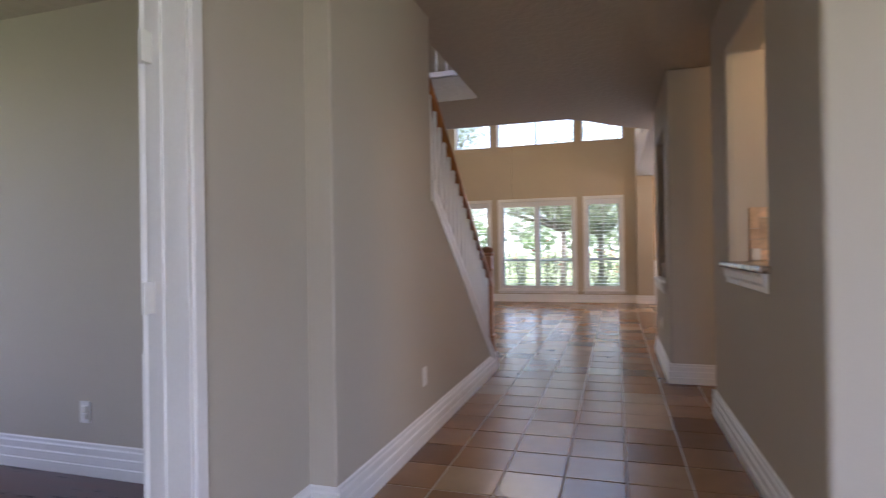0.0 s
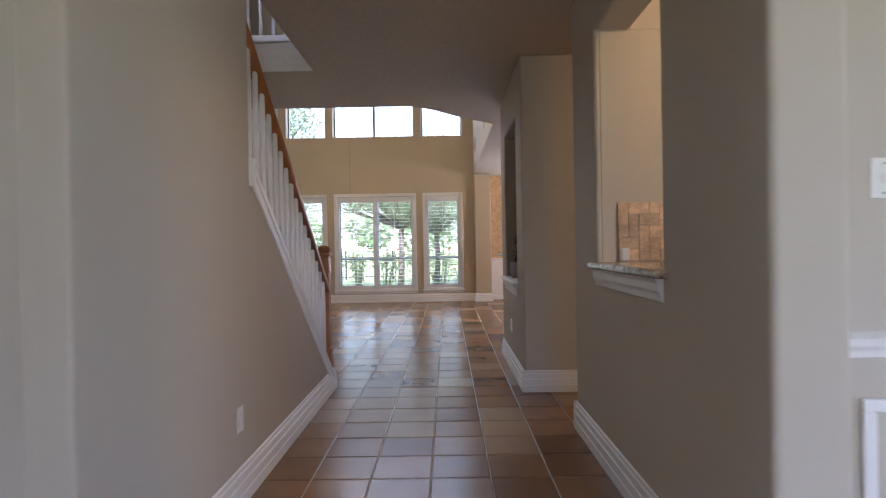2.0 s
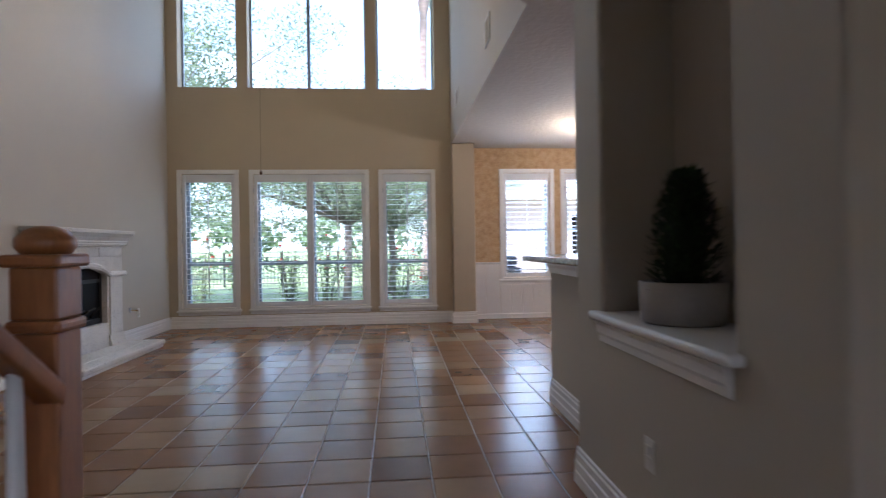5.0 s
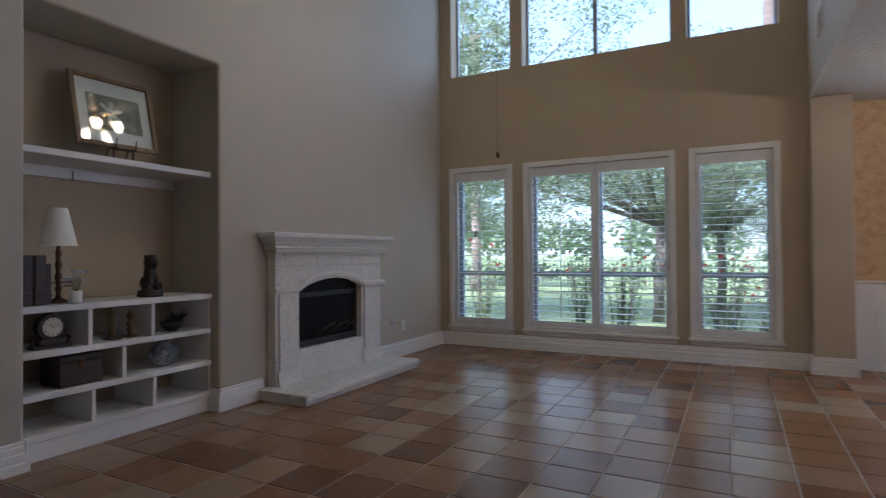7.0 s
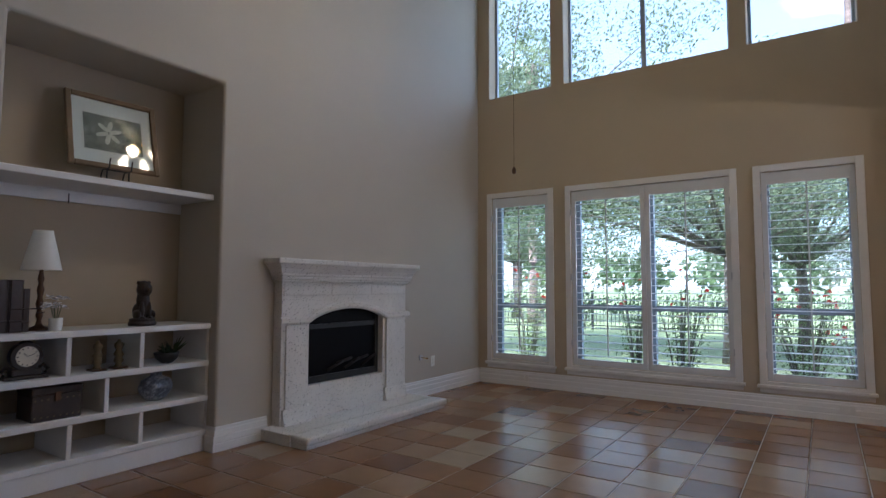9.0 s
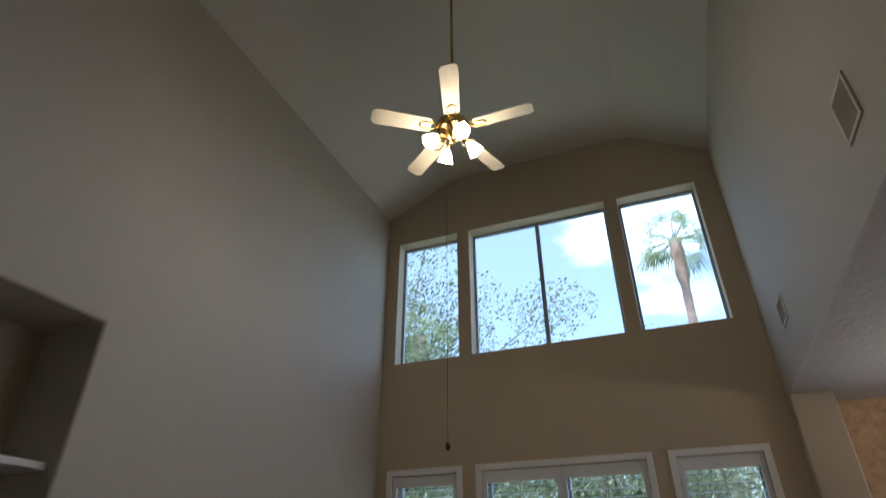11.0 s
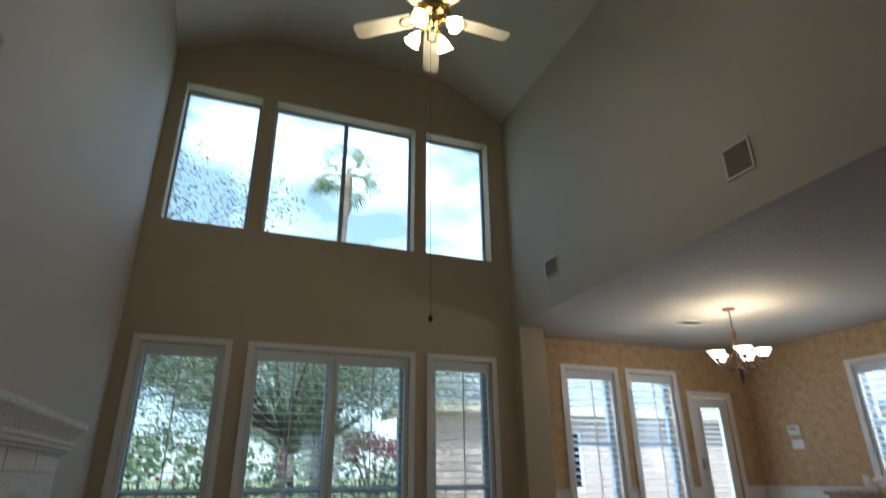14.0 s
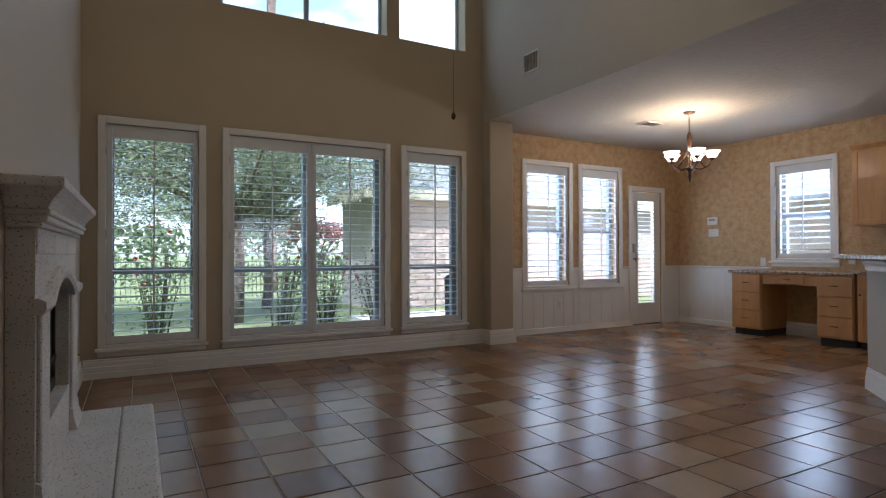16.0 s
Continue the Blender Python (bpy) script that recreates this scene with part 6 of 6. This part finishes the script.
def crown(bm, r, centre, rad, count, size, near=-1e9):
    for i in range(count):
        d = Vector((r.gauss(0, 1), r.gauss(0, 1), r.gauss(0, 1))).normalized() * (r.random() ** 0.4)
        c = Vector(centre) + Vector((d.x * rad[0], d.y * rad[1], d.z * rad[2]))
        v = Vector((r.uniform(-1, 1), r.uniform(-1, 1), r.uniform(-1, 0.6))).normalized() * size * r.uniform(0.6, 1.3)
        s = v.orthogonal().normalized() * v.length * 0.55
        if c.y > near:
            bm.faces.new([bm.verts.new(c + e) for e in (-v, s, v, -s)])


def oak(x, y, h, spread, seed, clumps, leaves, label, low=2.2, thick=0.3, size=0.032):
    t = thing("oak_tree", label, "tree", "oak trees", at=(x, y, -0.22))
    r = random.Random(seed)
    bm, lf = bmesh.new(), bmesh.new()
    fork = Vector((r.uniform(-0.2, 0.2), r.uniform(-0.2, 0.2), low))
    tube(bm, [(0, 0, 0), (0.05, 0, low * 0.5), fork], [thick, thick * 0.8, thick * 0.75], 10)
    for k in range(clumps):
        a = 2 * math.pi * k / clumps * 2.4 + r.uniform(-0.4, 0.4)
        d = spread * (0.25 + 0.75 * ((k % 5) / 4)) * r.uniform(0.8, 1.1)
        end = Vector((math.cos(a) * d, math.sin(a) * d, low + (h - low) * r.uniform(0.02, 1.0) * (1 - 0.45 * d / spread)))
        mid = fork.lerp(end, 0.5) + Vector((0, 0, r.uniform(0.1, 0.7)))
        tube(bm, [fork, mid, end], [thick * 0.42, thick * 0.16, 0.006], 6)
        rr = spread * 0.22 * r.uniform(0.7, 1.3)
        crown(lf, r, end, (rr * 1.3, rr * 1.3, rr * 0.62), leaves, size, 13.4 - y)
        crown(lf, r, mid, (rr * 0.9, rr * 0.9, rr * 0.45), leaves // 3, size, 13.4 - y)
    part("trunk", bm, M_BARK, t)
    part("crown", lf, M_LEAF, t)


oak(-1.5, 17.8, 5.4, 4.6, 5, 34, 1500, "spreading live oak on the lawn", 2.0, 0.12)
oak(-0.4, 20.6, 5.6, 3.6, 17, 20, 900, "second live oak behind the first on the lawn", 1.9, 0.13)
oak(-6.3, 17.6, 10.2, 4.3, 9, 40, 950, "tall leafy oak beside the house", 3.0, 0.13, 0.045)
oak(-12.0, 30.0, 8.0, 5.0, 12, 20, 800, "broad oak far across the lawn", 2.6, 0.3, 0.055)
oak(2.0, 46.0, 7.5, 5.5, 14, 20, 800, "broad oak far across the lawn", 2.6, 0.3, 0.055)


def palm(x, y, h, seed, fronds=26):
    t = thing("palm_tree", "tall fan palm with a shaggy trunk", "tree", "palm trees", at=(x, y, -0.22))
    r = random.Random(seed)
    bm = bmesh.new()
    n = 26
    tube(bm, [(0.04 * math.sin(i * 0.3), 0, h * i / n) for i in range(n + 1)], [0.24 if i < 2 else (0.15 + 0.016 * (i % 2)) * (1.0 + (0.5 if i > n - 4 else 0)) for i in range(n + 1)], 12)
    part("trunk", bm, M_PALMBARK, t)
    lf = bmesh.new()
    for k in range(fronds):
        a, e = 2.4 * k + r.uniform(-0.3, 0.3), r.uniform(-0.55, 1.25)
        d = Vector((math.cos(a) * math.cos(e), math.sin(a) * math.cos(e), math.sin(e)))
        o = Vector((0, 0, h)) + d * r.uniform(0.75, 1.05)
        side = d.cross((0, 0, 1)).normalized()
        upv = side.cross(d)
        tube(lf, [(0, 0, h), o], 0.02, 4)
        for j in range(15):
            b = radians(-84 + 12 * j)
            ray = (d * math.cos(b) + side * math.sin(b)).normalized()
            L = 0.95 * (0.62 + 0.38 * math.cos(b)) * r.uniform(0.85, 1.1)
            w = upv.cross(ray).normalized() * 0.03
            kink = o + ray * L * 0.6 - Vector((0, 0, 0.06 * L))
            tip = kink + ray * L * 0.25 - Vector((0, 0, 0.38 * L))
            lf.faces.new([lf.verts.new(q) for q in (o, kink + w, tip, kink - w)])
    part("fronds", lf, M_PALM, t)


palm(1.0, 26.8, 12.9, 3)
palm(-9.6, 26.6, 10.5, 7)

# far belt of trees and hedges, one mass nobody could count
r = random.Random(31)
lf = bmesh.new()
for i in range(60):
    x = -70 + i * 2.6 + r.uniform(-1, 1)
    crown(lf, r, (x, 70 + r.uniform(-6, 10), 2.3 + r.uniform(-0.6, 1.2)), (2.6, 2.6, 2.4), 110, 0.5)
for i in range(40):
    crown(lf, r, (-24 + i * 1.25, 31 + r.uniform(-0.4, 0.4), 0.45), (0.8, 0.5, 0.5), 60, 0.13)
ob = part("far_trees", lf, M_FAR)
tagged(ob, "far belt of trees and hedges beyond the lawn", "trees", kind="stuff")

def myrtle(x, y, seed):
    t = thing("flowering_tree", "small tree full of red blossom across the lawn", "tree", at=(x, y, -0.22))
    r = random.Random(seed)
    bm, lf = bmesh.new(), bmesh.new()
    for k in range(5):
        a = k * 1.26
        end = Vector((1.1 * math.cos(a), 1.1 * math.sin(a), 2.4 + 0.4 * (k % 2)))
        tube(bm, [(0.1 * math.cos(a), 0.1 * math.sin(a), 0), end * 0.55, end], [0.06, 0.05, 0.02], 6)
        crown(lf, r, end, (0.8, 0.8, 0.5), 260, 0.11)
    part("trunk", bm, M_BARK, t)
    part("crown", lf, M_MYRTLE, t)


myrtle(4.24, 33.0, 6)

# neighbouring house beyond the side yard
t = thing("neighbour_house", "pale brick neighbouring house with a grey hip roof", "house")
part("wall", B((13.0, 13.2, 4.0, 19.0, -0.3, 2.7)), M_BRICK, t)
bm = bmesh.new()
v = [bm.verts.new(q) for q in ((12.5, 3.5, 2.7), (12.5, 19.5, 2.7), (18.0, 14.5, 5.6), (18.0, 8.5, 5.6), (12.5, 3.5, 2.55), (12.5, 19.5, 2.55))]
for f in ((0, 1, 2, 3), (4, 5, 1, 0)):
    bm.faces.new([v[k] for k in f])
part("roof", bm, M_ROOF, t)
# iron fence
t = thing("fence", "black iron picket fence across the lawn", "fence")
pk = mesh_of("picket", B((-0.007, 0.007, -0.007, 0.007, 0, 1.15)), M_BLACK)
ps = mesh_of("post", B((-0.035, 0.035, -0.035, 0.035, 0, 1.3)), M_BLACK)
for i in range(240):
    ob = new("picket" if i % 16 else "post", pk if i % 16 else ps)
    ob.parent, ob.location = t, (-17 + i * 0.13, 25.0, -0.22)
for z in (0.1, 0.8):
    part("rail", B((-17, 14.2, 24.985, 25.015, z - 0.22, z - 0.185)), M_BLACK, t)


# brick wing of the house across the lawn
t = thing("brick_house", "rose brick house wing with a grey hip roof", "house")
X0, X1, Y0, Y1, E0 = 1.75, 14.0, 19.0, 21.2, 2.55
part("wall", slab("y", Y0, Y0 + 0.2, X0, X1, -0.3, E0, [(4.6, 6.0, 0.7, 2.1)]), M_MORTAR, t)
part("wall", B((X0, X0 + 0.2, Y0 + 0.2, Y1, -0.3, E0)), M_MORTAR, t)
w = thing("window", "", "")
w.parent = t
for k in ("category", "label"):
    if k in w:
        del w[k]
part("window_frame", B((4.6, 6.0, Y0 + 0.05, Y0 + 0.1, 0.7, 0.78), (4.6, 6.0, Y0 + 0.05, Y0 + 0.1, 2.02, 2.1), (4.6, 4.68, Y0 + 0.05, Y0 + 0.1, 0.78, 2.02), (5.92, 6.0, Y0 + 0.05, Y0 + 0.1, 0.78, 2.02), (5.27, 5.33, Y0 + 0.05, Y0 + 0.1, 0.78, 2.02)), M_WHITE, w)
part("pane", B((4.68, 5.92, Y0 + 0.07, Y0 + 0.075, 0.78, 2.02)), M_FIREGLASS, w)
bm = bmesh.new()
o = 0.32
cs = [(X0 - o, Y0 - o), (X1 + o, Y0 - o), (X1 + o, Y1 + o), (X0 - o, Y1 + o)]
hr = (Y1 - Y0) / 2 + o
rg = [(X0 - o + hr, (Y0 + Y1) / 2, E0 + 0.1 + hr * 0.8), (X1 + o - hr, (Y0 + Y1) / 2, E0 + 0.1 + hr * 0.8)]
v = [bm.verts.new((*c, E0 + 0.1)) for c in cs] + [bm.verts.new(q) for q in rg]
for f in ((0, 1, 5, 4), (1, 2, 5), (2, 3, 4, 5), (3, 0, 4), (3, 2, 1, 0)):
    bm.faces.new([v[i] for i in f])
part("roof", bm, M_ROOF, t)
bm = bmesh.new()
box(bm, X0 - o - 0.02, X1 + o, Y0 - o - 0.03, Y0 - o, E0 - 0.12, E0 + 0.13)
box(bm, X0 - o - 0.02, X0 - o + 0.01, Y0 - o, Y1 + o, E0 - 0.12, E0 + 0.13)
part("fascia", bm, M_FASCIA, t)
part("soffit", B((X0 - o, X1 + o, Y0 - o, Y0, E0 + 0.02, E0 + 0.06)), M_FASCIA, t)
# covered grill on the patio
t = thing("covered_grill", "barbecue grill under a black fabric cover", "grill", at=(1.98, 15.1, -0.12))
bm = bmesh.new()
box(bm, -0.28, 0.28, -0.28, 0.28, 0, 0.85, 0.06, 3)
box(bm, -0.22, 0.22, -0.2, 0.2, 0.85, 1.08, 0.08, 3)
for vtx in bm.verts:
    k = 1 + 0.04 * math.sin(vtx.co.x * 31 + vtx.co.z * 7) + 0.03 * math.sin(vtx.co.y * 27)
    vtx.co.x *= k
    vtx.co.y *= k
M_COVER = surface("black_fabric", (0.02, 0.02, 0.024), 0.7, vary=0.2, scale=8, fine=120, bump=0.4)
part("cover", bm, M_COVER, t)

# bricks of the wing: courses nearest the windows as pieces, the rest as one field
bl, bh, bd = 0.203, 0.067, 0.012
bme = mesh_of("brick", B((0.004, bl - 0.004, -bd, 0, 0.004, bh - 0.004)), M_BRICK)
wall_ob = [c for c in t.children] and bpy.data.objects["brick_house"].children[0]
bv, bf = [], []
count = 0
rows_b = int((E0 + 0.25) / bh)
for i in range(rows_b):
    z = -0.25 + i * bh
    for k in range(int((X1 - X0) / bl)):
        x = X0 + k * bl + (bl / 2 if i % 2 else 0)
        if x + bl > X1 or (4.4 < x < 6.0 and 0.6 < z < 2.1):
            continue
        if count < 300 and x < 3.9:
            count += 1
            ob = new("brick", bme)
            ob.parent, ob.location = wall_ob, (x, Y0, z)
        else:
            b = len(bv)
            bv += [(x + u, Y0 + q, z + s) for u in (0.004, bl - 0.004) for q in (-bd, 0) for s in (0.004, bh - 0.004)]
            bf += [tuple(b + c for c in q) for q in ((0, 1, 3, 2), (4, 6, 7, 5), (0, 4, 5, 1), (2, 3, 7, 6), (0, 2, 6, 4), (1, 5, 7, 3))]
M_BRICKS = surface("rose_bricks", (0.54, 0.43, 0.37), 0.85, vary=0.08, scale=12, fine=60, bump=0.3)
me = bpy.data.meshes.new("brick_field")
me.from_pydata(bv, [], bf)
me.materials.append(M_BRICKS)
ob = new("brick_field", me)
ob.parent = wall_ob
tagged(ob, "running-bond rose brick courses", kind="stuff")

# ---------------------------------------------------------------- terracotta tiles
PX, PY, TW = 0.311, 0.3125, 0.3035
OX, OY = 0.19, 2.75
tile_bm = bmesh.new()
h = TW / 2
lower = [tile_bm.verts.new((x, y, -0.0115)) for x, y in ((-h, -h), (h, -h), (h, h), (-h, h))]
mid = [tile_bm.verts.new((x, y, -0.0025)) for x, y in ((-h, -h), (h, -h), (h, h), (-h, h))]
g = h - 0.003
top = [tile_bm.verts.new((x, y, 0)) for x, y in ((-g, -g), (g, -g), (g, g), (-g, g))]
for q, r in ((lower, mid), (mid, top)):
    for i in range(4):
        tile_bm.faces.new((q[i], q[(i + 1) % 4], r[(i + 1) % 4], r[i]))
tile_bm.faces.new(top)
tile_me = mesh_of("tile", tile_bm, M_TILE)
floor_ob = bpy.data.objects["floor"]
fv, ff = [], []
singles = 0


def on_floor(x, y):
    if y < 1.82:
        return -1.14 < x < 3.9 and y > -3.1
    if y < 5.0:
        return HL - 0.1 < x < EX
    return LX - 0.2 < x < EX and y < BY


jit = random.Random(5)
for iy in range(-20, 32):
    for ix in range(-13, 17):
        x, y = OX + (ix + 0.5) * PX, OY + (iy + 0.5) * PY
        if not on_floor(x, y):
            continue
        dz, rx, ry = jit.uniform(-0.0008, 0.0005), jit.uniform(-0.0016, 0.0016), jit.uniform(-0.0016, 0.0016)
        if -2.9 < x < 1.0 and 2.3 < y < 10.4 and singles < 300:
            singles += 1
            ob = new("tile", tile_me)
            ob.parent, ob.location, ob.rotation_euler = floor_ob, (x, y, dz), (rx, ry, jit.uniform(-0.004, 0.004))
        else:
            b = len(fv)
            fv += [(x + u, y + v, w + dz + rx * v - ry * u) for s, w in ((h, -0.0115), (h, -0.0025), (g, 0)) for u, v in ((-s, -s), (s, -s), (s, s), (-s, s))]
            for k in (0, 4):
                ff += [(b + k + i, b + k + (i + 1) % 4, b + k + 4 + (i + 1) % 4, b + k + 4 + i) for i in range(4)]
            ff.append((b + 8, b + 9, b + 10, b + 11))
me = bpy.data.meshes.new("tile_field")
me.from_pydata(fv, [], ff)
me.materials.append(M_TILES)
field = new("tile_field", me)
field.parent = floor_ob
tagged(field, "varied orange and buff terracotta floor tiles", kind="stuff")
